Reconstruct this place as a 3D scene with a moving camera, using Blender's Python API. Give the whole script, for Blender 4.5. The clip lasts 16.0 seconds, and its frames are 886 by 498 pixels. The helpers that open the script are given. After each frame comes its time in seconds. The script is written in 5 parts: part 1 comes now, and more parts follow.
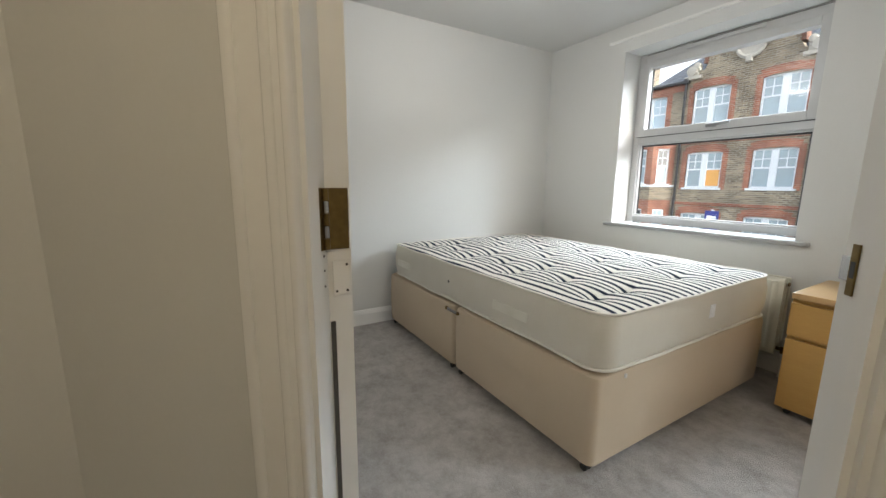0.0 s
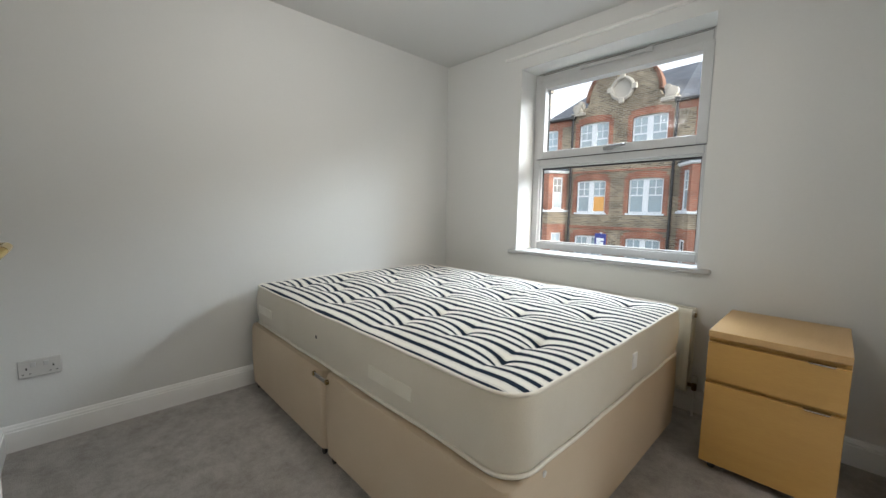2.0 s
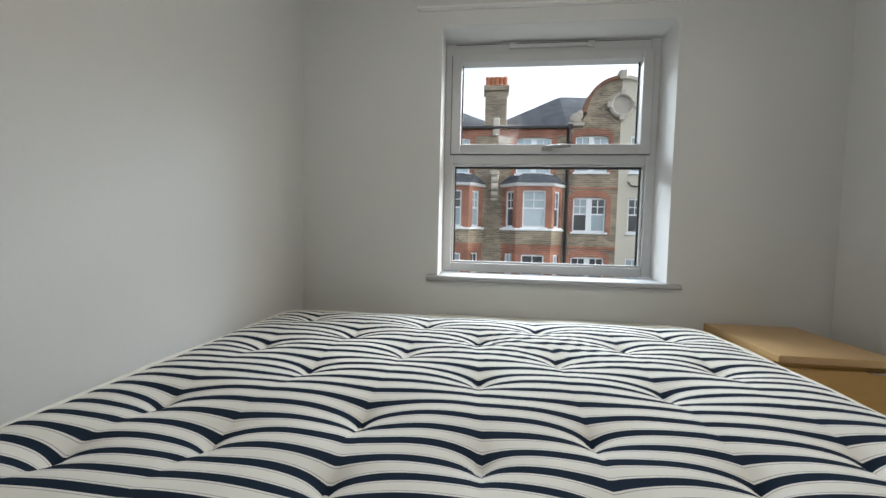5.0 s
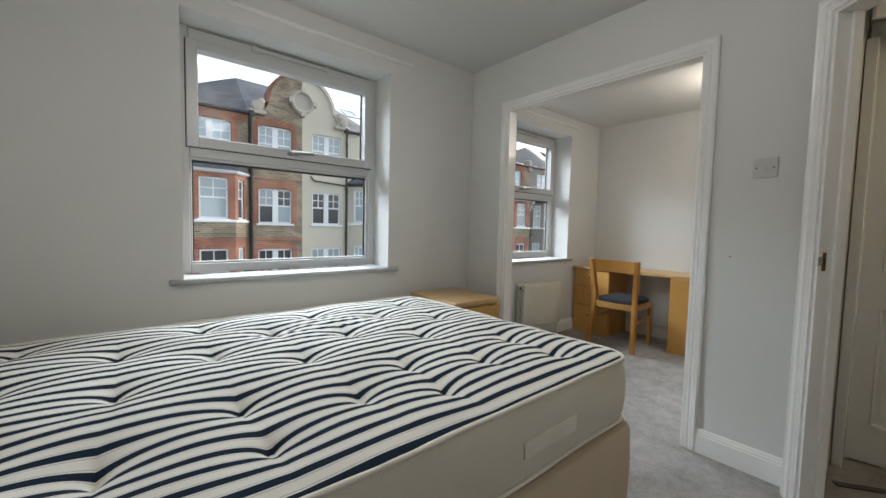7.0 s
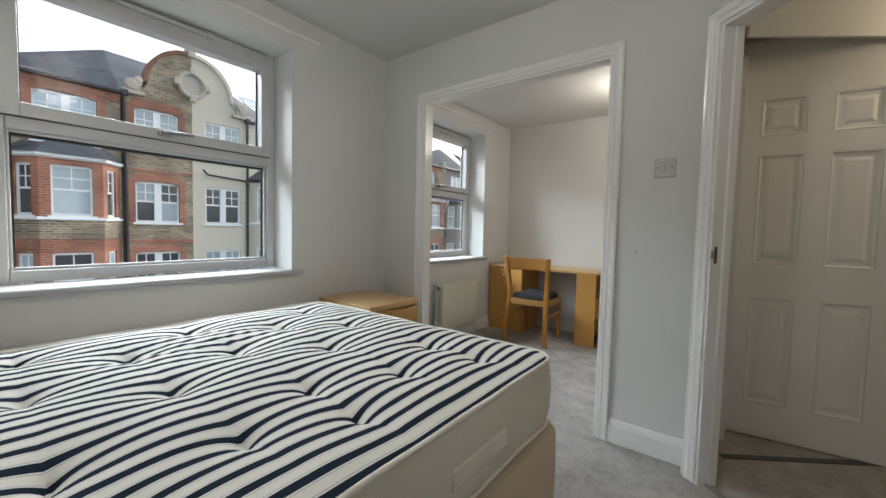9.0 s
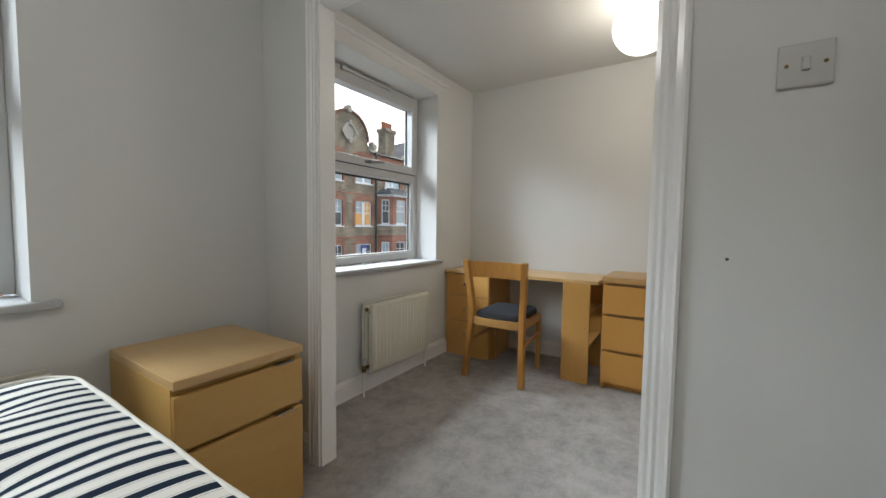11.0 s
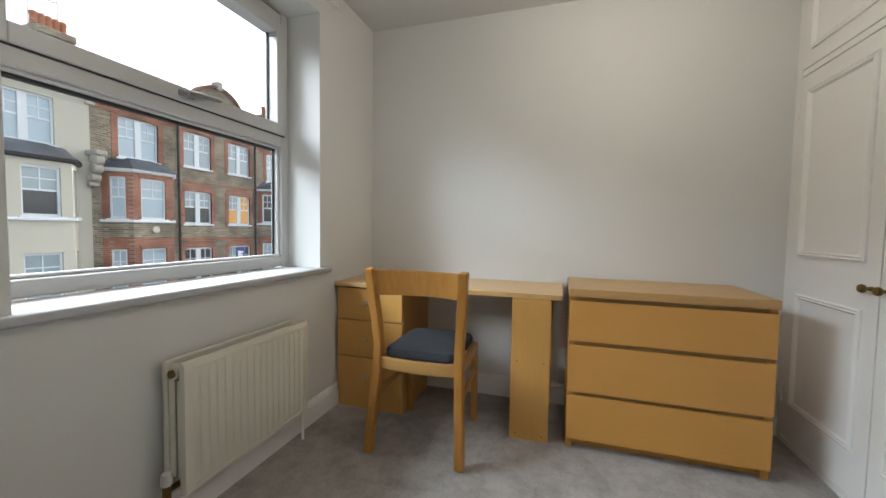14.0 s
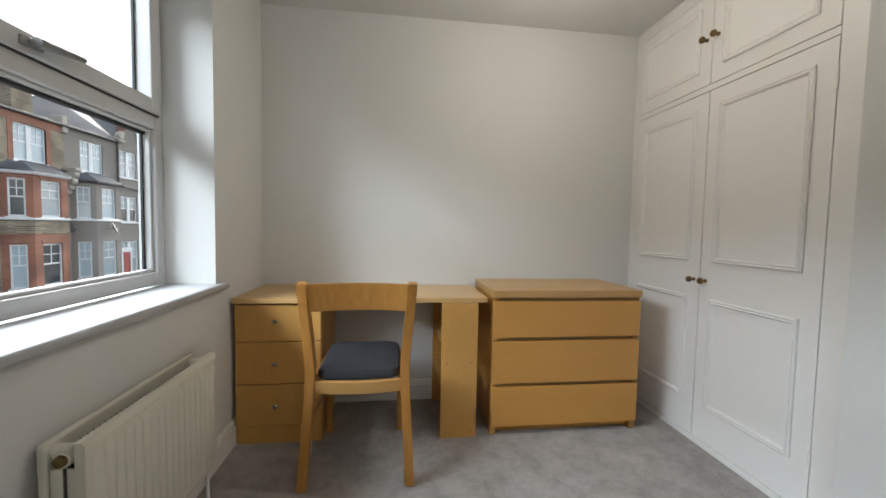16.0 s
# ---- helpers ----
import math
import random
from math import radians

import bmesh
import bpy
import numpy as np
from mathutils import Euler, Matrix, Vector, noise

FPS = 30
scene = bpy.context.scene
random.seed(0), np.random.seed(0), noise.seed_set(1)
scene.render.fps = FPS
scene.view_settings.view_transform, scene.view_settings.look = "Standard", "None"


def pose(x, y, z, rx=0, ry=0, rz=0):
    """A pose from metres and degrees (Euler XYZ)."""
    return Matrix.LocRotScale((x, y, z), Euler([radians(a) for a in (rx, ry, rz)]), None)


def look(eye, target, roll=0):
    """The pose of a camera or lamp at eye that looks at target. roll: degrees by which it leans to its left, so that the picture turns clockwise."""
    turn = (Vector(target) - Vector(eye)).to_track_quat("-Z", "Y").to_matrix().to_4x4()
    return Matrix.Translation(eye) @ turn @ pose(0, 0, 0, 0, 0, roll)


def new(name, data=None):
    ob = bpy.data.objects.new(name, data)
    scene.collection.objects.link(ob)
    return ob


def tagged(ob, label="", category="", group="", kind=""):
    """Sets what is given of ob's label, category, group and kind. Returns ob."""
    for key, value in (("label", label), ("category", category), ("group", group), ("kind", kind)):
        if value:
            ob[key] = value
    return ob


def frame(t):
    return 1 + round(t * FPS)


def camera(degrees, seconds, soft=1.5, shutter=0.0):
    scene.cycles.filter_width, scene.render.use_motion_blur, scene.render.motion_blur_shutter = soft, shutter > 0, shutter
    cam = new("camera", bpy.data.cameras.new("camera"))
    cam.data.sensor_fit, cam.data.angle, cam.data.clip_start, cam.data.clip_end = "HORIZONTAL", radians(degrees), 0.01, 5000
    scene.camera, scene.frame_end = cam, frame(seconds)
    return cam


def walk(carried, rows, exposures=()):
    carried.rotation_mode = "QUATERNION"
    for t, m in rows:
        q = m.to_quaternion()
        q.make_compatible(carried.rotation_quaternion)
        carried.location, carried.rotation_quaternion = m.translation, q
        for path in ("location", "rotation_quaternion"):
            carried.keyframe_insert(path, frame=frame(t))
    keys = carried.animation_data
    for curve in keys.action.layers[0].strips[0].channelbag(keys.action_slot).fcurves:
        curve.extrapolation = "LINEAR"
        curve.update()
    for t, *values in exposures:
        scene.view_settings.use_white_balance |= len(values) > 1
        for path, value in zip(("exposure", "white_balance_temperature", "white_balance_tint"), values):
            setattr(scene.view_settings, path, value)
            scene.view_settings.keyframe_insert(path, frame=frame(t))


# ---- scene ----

# ---- camera and walk ----
cam = camera(99.0, 16.0)
PATH = [
    (0, (2.052, -3.24, 1.164), (0.36, -2.23, 0.825), 0.6),
    (0.5, (2.004, -3.16, 1.165), (0.446, -1.94, 0.871), 0.7),
    (1, (1.916, -3.06, 1.157), (0.433, -1.744, 0.892), 0.8),
    (1.5, (1.824, -2.886, 1.164), (0.396, -1.509, 0.908), 0.8),
    (2, (1.735, -2.793, 1.162), (0.301, -1.414, 0.955), 0.8),
    (2.5, (1.689, -2.727, 1.152), (0.203, -1.4, 0.974), 0.7),
    (3, (1.573, -2.587, 1.134), (0.069, -1.28, 0.96), 0.7),
    (3.5, (1.333, -2.404, 1.111), (-0.021, -0.942, 0.938), 0.7),
    (5.8, (-0.177, -2.432, 1.124), (0.336, -0.501, 1.046), 1.1),
    (6, (-0.216, -2.499, 1.144), (0.469, -0.622, 1.052), 1.1),
    (6.5, (-0.268, -2.604, 1.162), (0.785, -0.908, 1.055), 1.2),
    (7, (-0.272, -2.651, 1.155), (1.003, -1.115, 1.037), 1.3),
    (7.5, (-0.256, -2.67, 1.151), (1.182, -1.284, 1.034), 1.5),
    (8, (-0.267, -2.651, 1.139), (1.272, -1.379, 1.028), 1.5),
    (8.2, (-0.274, -2.645, 1.137), (1.287, -1.399, 1.028), 1.6),
    (10.3, (0.461, -2.168, 1.116), (2.078, -0.996, 1.01), 0.6),
    (10.5, (0.585, -2.123, 1.11), (2.226, -0.985, 1.0), 0.7),
    (11, (0.901, -2.041, 1.108), (2.576, -0.954, 0.992), 0.7),
    (11.5, (1.18, -1.944, 1.093), (2.887, -0.908, 0.98), 0.7),
    (12, (1.412, -1.839, 1.068), (3.157, -0.868, 0.957), 0.7),
    (12.5, (1.6, -1.809, 1.039), (3.356, -0.858, 0.934), 0.8),
    (13, (1.68, -1.737, 1.046), (3.451, -0.814, 0.942), 0.8),
    (13.5, (1.711, -1.629, 1.05), (3.539, -0.824, 0.947), 0.9),
    (14, (1.77, -1.509, 1.053), (3.678, -0.918, 0.949), 0.9),
    (14.5, (1.819, -1.4, 1.065), (3.778, -1.012, 0.956), 0.9),
    (15, (1.817, -1.275, 1.09), (3.808, -1.12, 0.983), 0.9),
    (15.5, (1.784, -1.147, 1.097), (3.779, -1.235, 0.988), 1.0),
    (16, (1.758, -1.047, 1.098), (3.74, -1.295, 0.99), 1.1),
]
walk(cam, [(t, look(eye, target, roll)) for t, eye, target, roll in PATH], exposures=[(0.0, 2.42), (0.5, 2.45), (1.0, 2.52), (2.0, 2.25), (3.5, 1.94), (6.0, 1.76), (8.0, 1.84), (10.5, 1.73), (12.0, 2.05), (14.0, 1.93), (16.0, 1.9)])

# ---- world and lights ----
BED_LAMP = (0.42, -1.87)                   # ceiling lamp over the bed
SUN_ELEVATION, SUN_TURN = 30.0, 84.0
world = bpy.data.worlds.new("world")
scene.world = world
world.use_nodes = True
wn, wl = world.node_tree.nodes, world.node_tree.links
sky = wn.new("ShaderNodeTexSky")
sky.sky_type = "NISHITA"
sky.sun_disc = False
sky.sun_elevation, sky.sun_rotation = radians(SUN_ELEVATION), radians(SUN_TURN)
sky.dust_density, sky.air_density = 4.0, 1.0
pale = wn.new("ShaderNodeHueSaturation")
pale.inputs["Saturation"].default_value = 0.35
wl.new(sky.outputs["Color"], pale.inputs["Color"])
wl.new(pale.outputs["Color"], wn["Background"].inputs["Color"])
wn["Background"].inputs["Strength"].default_value = 0.122


def lamp(name, kind, power, m, colour=(1, 1, 1), size=0.1):
    data = bpy.data.lights.new(name, kind)
    data.energy, data.color = power, colour
    if kind == "AREA":
        data.size = size
    elif kind == "SUN":
        data.angle = radians(size)
    else:
        data.shadow_soft_size = size
    ob = new(name, data)
    ob.matrix_world = m
    return ob


SUN_WAY = Vector((math.sin(radians(SUN_TURN)) * math.cos(radians(SUN_ELEVATION)), math.cos(radians(SUN_TURN)) * math.cos(radians(SUN_ELEVATION)), math.sin(radians(SUN_ELEVATION))))
lamp("sun", "SUN", 0.5, look(SUN_WAY * 50, (0, 0, 0)), (1.0, 0.95, 0.88), 12)
# added area lamp in place of the bright upper sky, and the lit lamps of study and hall
SKY_FILL = lamp("sky_fill", "AREA", 1700, look((1.6, 7.0, 7.0), (1.6, -1.2, 1.2)), (0.80, 0.91, 1.0), 20.0)
SKY_FILL.data.shape, SKY_FILL.data.size_y = "RECTANGLE", 4.8
lamp("globe_bulb", "POINT", 1.9, pose(3.30, -1.78, 2.11), (1.0, 0.90, 0.75), 0.12)
lamp("bedroom_bulb", "POINT", 2.5, pose(*BED_LAMP, 2.19), (0.99, 0.99, 0.97), 0.12)
lamp("hall_bulb", "POINT", 2.2, pose(2.50, -3.60, 2.10), (1.0, 0.82, 0.56), 0.06)

# ---- materials ----


def material(name, colour, rough=0.5, other=None, grain=60.0, stain=3.0, mix=0.25, bump=0.0, metal=0.0, spec=0.5, stretch=(1, 1, 1), vary=0.0, coat=0.0):
    """Two scales of variation (fine grain, broad stain) between colour and other, with fine relief."""
    m = bpy.data.materials.new(name)
    m.use_nodes = True
    n, l = m.node_tree.nodes, m.node_tree.links
    b = n["Principled BSDF"]
    b.inputs["Roughness"].default_value, b.inputs["Metallic"].default_value = rough, metal
    b.inputs["Specular IOR Level"].default_value, b.inputs["Coat Weight"].default_value = spec, coat
    other = other or tuple(c * 0.85 for c in colour)
    at = n.new("ShaderNodeTexCoord")
    size = n.new("ShaderNodeMapping")
    size.inputs["Scale"].default_value = stretch
    l.new(at.outputs["Object"], size.inputs["Vector"])
    fine, broad = n.new("ShaderNodeTexNoise"), n.new("ShaderNodeTexNoise")
    fine.inputs["Scale"].default_value, broad.inputs["Scale"].default_value = grain, stain
    fine.inputs["Detail"].default_value, broad.inputs["Detail"].default_value = 5, 4
    l.new(size.outputs["Vector"], fine.inputs["Vector"])
    l.new(size.outputs["Vector"], broad.inputs["Vector"])
    add = n.new("ShaderNodeMath")
    add.operation = "MULTIPLY_ADD"
    l.new(fine.outputs["Fac"], add.inputs[0])
    add.inputs[1].default_value = 0.5
    half = n.new("ShaderNodeMath")
    half.operation = "MULTIPLY"
    half.inputs[1].default_value = 0.5
    l.new(broad.outputs["Fac"], half.inputs[0])
    l.new(half.outputs[0], add.inputs[2])
    ramp = n.new("ShaderNodeValToRGB")
    ramp.color_ramp.elements[0].position, ramp.color_ramp.elements[1].position = 0.5 - mix, 0.5 + mix
    ramp.color_ramp.elements[0].color, ramp.color_ramp.elements[1].color = (*other, 1), (*colour, 1)
    l.new(add.outputs[0], ramp.inputs["Fac"])
    out = ramp.outputs["Color"]
    if vary:
        info = n.new("ShaderNodeObjectInfo")
        shift = n.new("ShaderNodeMapRange")
        shift.inputs["To Min"].default_value, shift.inputs["To Max"].default_value = 1 - vary, 1 + vary
        l.new(info.outputs["Random"], shift.inputs["Value"])
        hs = n.new("ShaderNodeHueSaturation")
        l.new(shift.outputs["Result"], hs.inputs["Value"])
        l.new(out, hs.inputs["Color"])
        out = hs.outputs["Color"]
    l.new(out, b.inputs["Base Color"])
    if bump:
        bp = n.new("ShaderNodeBump")
        bp.inputs["Strength"].default_value, bp.inputs["Distance"].default_value = bump, 0.01
        l.new(fine.outputs["Fac"], bp.inputs["Height"])
        l.new(bp.outputs["Normal"], b.inputs["Normal"])
    return m


def glass_material(name, tint=(0.97, 0.98, 0.98)):
    m = bpy.data.materials.new(name)
    m.use_nodes = True
    n, l = m.node_tree.nodes, m.node_tree.links
    clear, gloss, blend, fres = n.new("ShaderNodeBsdfTransparent"), n.new("ShaderNodeBsdfGlossy"), n.new("ShaderNodeMixShader"), n.new("ShaderNodeLayerWeight")
    clear.inputs["Color"].default_value = (*tint, 1)
    gloss.inputs["Roughness"].default_value = 0.01
    fres.inputs["Blend"].default_value = 0.5
    steep, least = n.new("ShaderNodeMath"), n.new("ShaderNodeMath")
    steep.operation, least.operation = "POWER", "MULTIPLY_ADD"
    steep.inputs[1].default_value, least.inputs[1].default_value, least.inputs[2].default_value = 4.0, 0.5, 0.012
    l.new(fres.outputs["Facing"], steep.inputs[0])
    l.new(steep.outputs[0], least.inputs[0])
    l.new(least.outputs[0], blend.inputs[0])
    l.new(clear.outputs[0], blend.inputs[1])
    l.new(gloss.outputs[0], blend.inputs[2])
    l.new(blend.outputs[0], n["Material Output"].inputs["Surface"])
    return m


M_WALL = material("wall paint", (0.69, 0.688, 0.67), 0.75, (0.66, 0.658, 0.64), 90, 1.2, 0.3, 0.04, spec=0.25)
M_CEIL = material("ceiling paint", (0.66, 0.655, 0.64), 0.8, (0.64, 0.635, 0.62), 80, 1.0, 0.3, 0.05, spec=0.2)
M_GLOSS = material("white gloss paint", (0.86, 0.855, 0.84), 0.16, (0.83, 0.82, 0.80), 30, 2.0, 0.3, 0.03, spec=0.5)
# White sill darkened in its colour to hold down the strong window light.
M_SILL = material("darkened white sill paint", (0.48, 0.485, 0.49), 0.6, (0.445, 0.45, 0.45), 30, 2.0, 0.3, 0.03, spec=0.3)
M_UPVC = material("white plastic frame", (0.54, 0.54, 0.535), 0.35, (0.50, 0.50, 0.495), 25, 3.0, 0.3)
# Also colours the strips that draw shadow lines on the windows.
M_RUBBER = material("black rubber seal", (0.02, 0.02, 0.02), 0.6)
M_GLASS = glass_material("window glass")


def carpet_material():
    """Short grey pile: fine fibre grain, soft shading from brushed pile, sparse darker smudges."""
    m = material("grey carpet", (0.575, 0.545, 0.52), 0.95, (0.40, 0.378, 0.36), 200, 2.2, 0.20, 1.0, spec=0.03)
    n, l = m.node_tree.nodes, m.node_tree.links
    b = n["Principled BSDF"]
    base = b.inputs["Base Color"].links[0].from_socket
    at = n.new("ShaderNodeTexCoord")
    smudge, ramp, mix = n.new("ShaderNodeTexNoise"), n.new("ShaderNodeValToRGB"), n.new("ShaderNodeMix")
    smudge.inputs["Scale"].default_value, smudge.inputs["Detail"].default_value, smudge.inputs["Roughness"].default_value = 8.0, 10, 0.80
    l.new(at.outputs["Object"], smudge.inputs["Vector"])
    ramp.color_ramp.elements[0].position, ramp.color_ramp.elements[1].position = 0.42, 0.72
    ramp.color_ramp.elements[0].color, ramp.color_ramp.elements[1].color = (1, 1, 1, 1), (0.58, 0.56, 0.54, 1)
    l.new(smudge.outputs["Fac"], ramp.inputs["Fac"])
    mix.data_type, mix.blend_type = "RGBA", "MULTIPLY"
    mix.inputs["Factor"].default_value = 1.0
    l.new(base, mix.inputs["A"])
    l.new(ramp.outputs["Color"], mix.inputs["B"])
    l.new(mix.outputs["Result"], b.inputs["Base Color"])
    return m


M_CARPET = carpet_material()
M_BRASS = material("tarnished brass", (0.26, 0.175, 0.065), 0.38, (0.11, 0.075, 0.03), 60, 8, 0.25, 0.1, metal=0.9)
M_BRASS_BRIGHT = material("polished brass", (0.72, 0.55, 0.24), 0.18, (0.60, 0.44, 0.18), 40, 8, 0.25, metal=1.0)
M_HANDLE = material("dull grey metal", (0.30, 0.295, 0.29), 0.35, (0.22, 0.215, 0.21), 40, 8, 0.25, metal=0.9)
M_BAR = material("dark carpet bar", (0.10, 0.095, 0.09), 0.6, (0.07, 0.065, 0.06))
M_CHROME = material("satin chrome", (0.6, 0.6, 0.6), 0.25, (0.5, 0.5, 0.5), 40, 8, 0.25, metal=1.0)
M_BLACK = material("black plastic", (0.02, 0.02, 0.02), 0.4, (0.03, 0.03, 0.03))
M_PLASTIC = material("white switch plastic", (0.56, 0.55, 0.53), 0.35, (0.53, 0.52, 0.50))
M_RAD = material("cream radiator enamel", (0.67, 0.65, 0.56), 0.35, (0.63, 0.605, 0.51), 40, 3, 0.3, 0.02)
M_BEECH = material("beech veneer", (0.55, 0.275, 0.068), 0.38, (0.46, 0.22, 0.050), 30, 2.5, 0.3, 0.02, stretch=(1, 1, 9))
M_BEECH_H = material("beech veneer along", (0.58, 0.335, 0.115), 0.38, (0.50, 0.28, 0.09), 30, 2.5, 0.2, 0.02, stretch=(9, 1, 9))
M_BEECH_PALE = material("pale beech veneer", (0.61, 0.335, 0.094), 0.4, (0.53, 0.278, 0.071), 60, 3.5, 0.28, 0.02, stretch=(1, 1, 0.14))
M_BEECH_TOP = material("beech top", (0.60, 0.40, 0.19), 0.35, (0.54, 0.345, 0.15), 26, 2.5, 0.2, 0.02, stretch=(8, 1, 8))
# Dark brown holding the shade of gaps and insides; also the desk screws.
M_DARK = material("shadow gap board", (0.22, 0.13, 0.05), 0.6)
M_CHAIR = material("lacquered beech", (0.50, 0.245, 0.060), 0.28, (0.35, 0.155, 0.034), 60, 7, 0.22, 0.03, stretch=(1, 1, 0.25))
M_CABINET = material("pale yellow beech veneer", (0.585, 0.355, 0.108), 0.38, (0.515, 0.30, 0.086), 30, 2.5, 0.2, 0.02, stretch=(1, 1, 9))
M_SEAT = material("dark grey wool cloth", (0.066, 0.069, 0.078), 0.9, (0.04, 0.043, 0.05), 500, 9, 0.2, 0.5, spec=0.1)
M_DIVAN = material("beige suede cloth", (0.58, 0.48, 0.36), 0.92, (0.52, 0.42, 0.31), 350, 4, 0.25, 0.25, spec=0.1)
M_PIPING = material("cream piping tape", (0.80, 0.77, 0.69), 0.8, (0.74, 0.70, 0.62), 300, 8, 0.25, 0.2, spec=0.1)
M_BORDER = material("cream damask border", (0.70, 0.66, 0.575), 0.85, (0.62, 0.575, 0.49), 300, 5, 0.25, 0.25, spec=0.1)

# ---- mesh helpers ----


def mesh_of(name, bm, mat, smooth=False):
    me = bpy.data.meshes.new(name)
    bm.normal_update()
    bm.to_mesh(me)
    bm.free()
    for m in (mat if isinstance(mat, (list, tuple)) else [mat]):
        me.materials.append(m)
    if smooth:
        for p in me.polygons:
            p.use_smooth = True
        me.set_sharp_from_angle(angle=radians(40))
    return me


def part(name, bm, mat, parent=None, label="", smooth=False):
    ob = new(name, mesh_of(name, bm, mat, smooth))
    ob.parent = parent
    if label:
        ob["label"] = label
    return ob


def root(name, label, category, at=(0, 0, 0), turn=0.0, group="", kind=""):
    ob = new(name)
    ob.matrix_world = pose(*at, 0, 0, turn)
    return tagged(ob, label, category, group, kind)


def box(bm, x0, y0, z0, x1, y1, z1, bevel=0.0, seg=2, idx=0):
    v = [bm.verts.new(p) for p in ((x0, y0, z0), (x1, y0, z0), (x1, y1, z0), (x0, y1, z0), (x0, y0, z1), (x1, y0, z1), (x1, y1, z1), (x0, y1, z1))]
    fs = [bm.faces.new([v[i] for i in q]) for q in ((3, 2, 1, 0), (4, 5, 6, 7), (0, 1, 5, 4), (1, 2, 6, 5), (2, 3, 7, 6), (3, 0, 4, 7))]
    for f in fs:
        f.material_index = idx
    if bevel:
        es = {e for f in fs for e in f.edges}
        r = bmesh.ops.bevel(bm, geom=list(es), offset=bevel, segments=seg, profile=0.5, affect="EDGES")
        for f in r["faces"]:
            f.material_index = idx
    return bm


def boxes(*rows, bevel=0.0, seg=2):
    bm = bmesh.new()
    for r in rows:
        box(bm, *r, bevel=bevel, seg=seg)
    return bm


def tube(bm, a, b, r0, r1=None, n=16, cap=True):
    """A round bar from a to b."""
    a, b = Vector(a), Vector(b)
    r1 = r0 if r1 is None else r1
    q = (b - a).to_track_quat("Z", "Y")
    rings = []
    for c, r in ((a, r0), (b, r1)):
        rings.append([bm.verts.new(c + q @ Vector((r * math.cos(2 * math.pi * i / n), r * math.sin(2 * math.pi * i / n), 0))) for i in range(n)])
    for i in range(n):
        bm.faces.new((rings[0][i], rings[0][(i + 1) % n], rings[1][(i + 1) % n], rings[1][i]))
    if cap:
        bm.faces.new(rings[0][::-1])
        bm.faces.new(rings[1])
    return bm


def turned(bm, profile, m=None, n=24):
    """A turned shape from (radius, height) pairs about z, laid by m."""
    m = m or Matrix()
    rings = [[bm.verts.new(m @ Vector((r * math.cos(2 * math.pi * i / n), r * math.sin(2 * math.pi * i / n), z))) for i in range(n)] for r, z in profile]
    for lo, hi in zip(rings, rings[1:]):
        for i in range(n):
            bm.faces.new((lo[i], lo[(i + 1) % n], hi[(i + 1) % n], hi[i]))
    bm.faces.new(rings[0][::-1])
    bm.faces.new(rings[-1])
    return bm


def swept(profile, path, closed=False):
    """A moulding: profile of (out, up) pairs carried along a path of (point, out direction, up direction)."""
    bm = bmesh.new()
    rings = [[bm.verts.new(Vector(p) + Vector(o) * a + Vector(u) * b) for a, b in profile] for p, o, u in path]
    k = len(profile)
    pairs = list(zip(rings, rings[1:])) + ([(rings[-1], rings[0])] if closed else [])
    for r, s in pairs:
        for i in range(k):
            bm.faces.new((r[i], r[(i + 1) % k], s[(i + 1) % k], s[i]))
    if not closed:
        bm.faces.new(rings[0][::-1])
        bm.faces.new(rings[-1])
    bmesh.ops.recalc_face_normals(bm, faces=bm.faces)
    return bm


def slab(pts, z0, z1):
    """An upright prism on a plan outline."""
    bm = bmesh.new()
    lo, hi = [bm.verts.new((x, y, z0)) for x, y in pts], [bm.verts.new((x, y, z1)) for x, y in pts]
    n = len(pts)
    for i in range(n):
        bm.faces.new((lo[i], lo[(i + 1) % n], hi[(i + 1) % n], hi[i]))
    bm.faces.new(lo[::-1])
    bm.faces.new(hi)
    bmesh.ops.recalc_face_normals(bm, faces=bm.faces)
    return bm


def structure(name, bm, mat, label, category="", smooth=False):
    ob = part(name, bm, mat, None, "", smooth)
    return tagged(ob, label, category or name.split("_")[0], kind="structure")


# ---- plan ----
XW, YN, YS = -0.87, -0.25, -3.12          # bedroom: west, north and south wall faces
PX0, PX1 = 2.015, 2.095                   # the partition between the two rooms
XE, YC = 4.15, -2.62                      # study: east wall face and the front of the fitted cupboards
YO = 0.055                                # outer face of the street wall
HB, HS = 2.46, 2.385                      # ceiling heights of bedroom and study
OP0, OP1, OPH = -1.965, -0.660, 2.072      # opening in the partition
W1 = (-0.055, 1.195)                      # window openings along the street wall
W2 = (2.325, 3.552)
WZ0, WZ1, WZ2 = 0.815, 2.247, 2.195     # sill and head heights, bedroom and study
R2 = math.sqrt(0.5)


def dg(u, n, z=0.0):
    """A place by the slanted doorway: u along it, n into the bedroom."""
    return Vector((R2 * u - R2 * n, R2 * u + R2 * n, z))


DU0, DU1, DN0, DN1, DH = -1.250, -0.385, -3.155, -3.062, 2.04   # slanted doorway: ends, hall and room faces, height

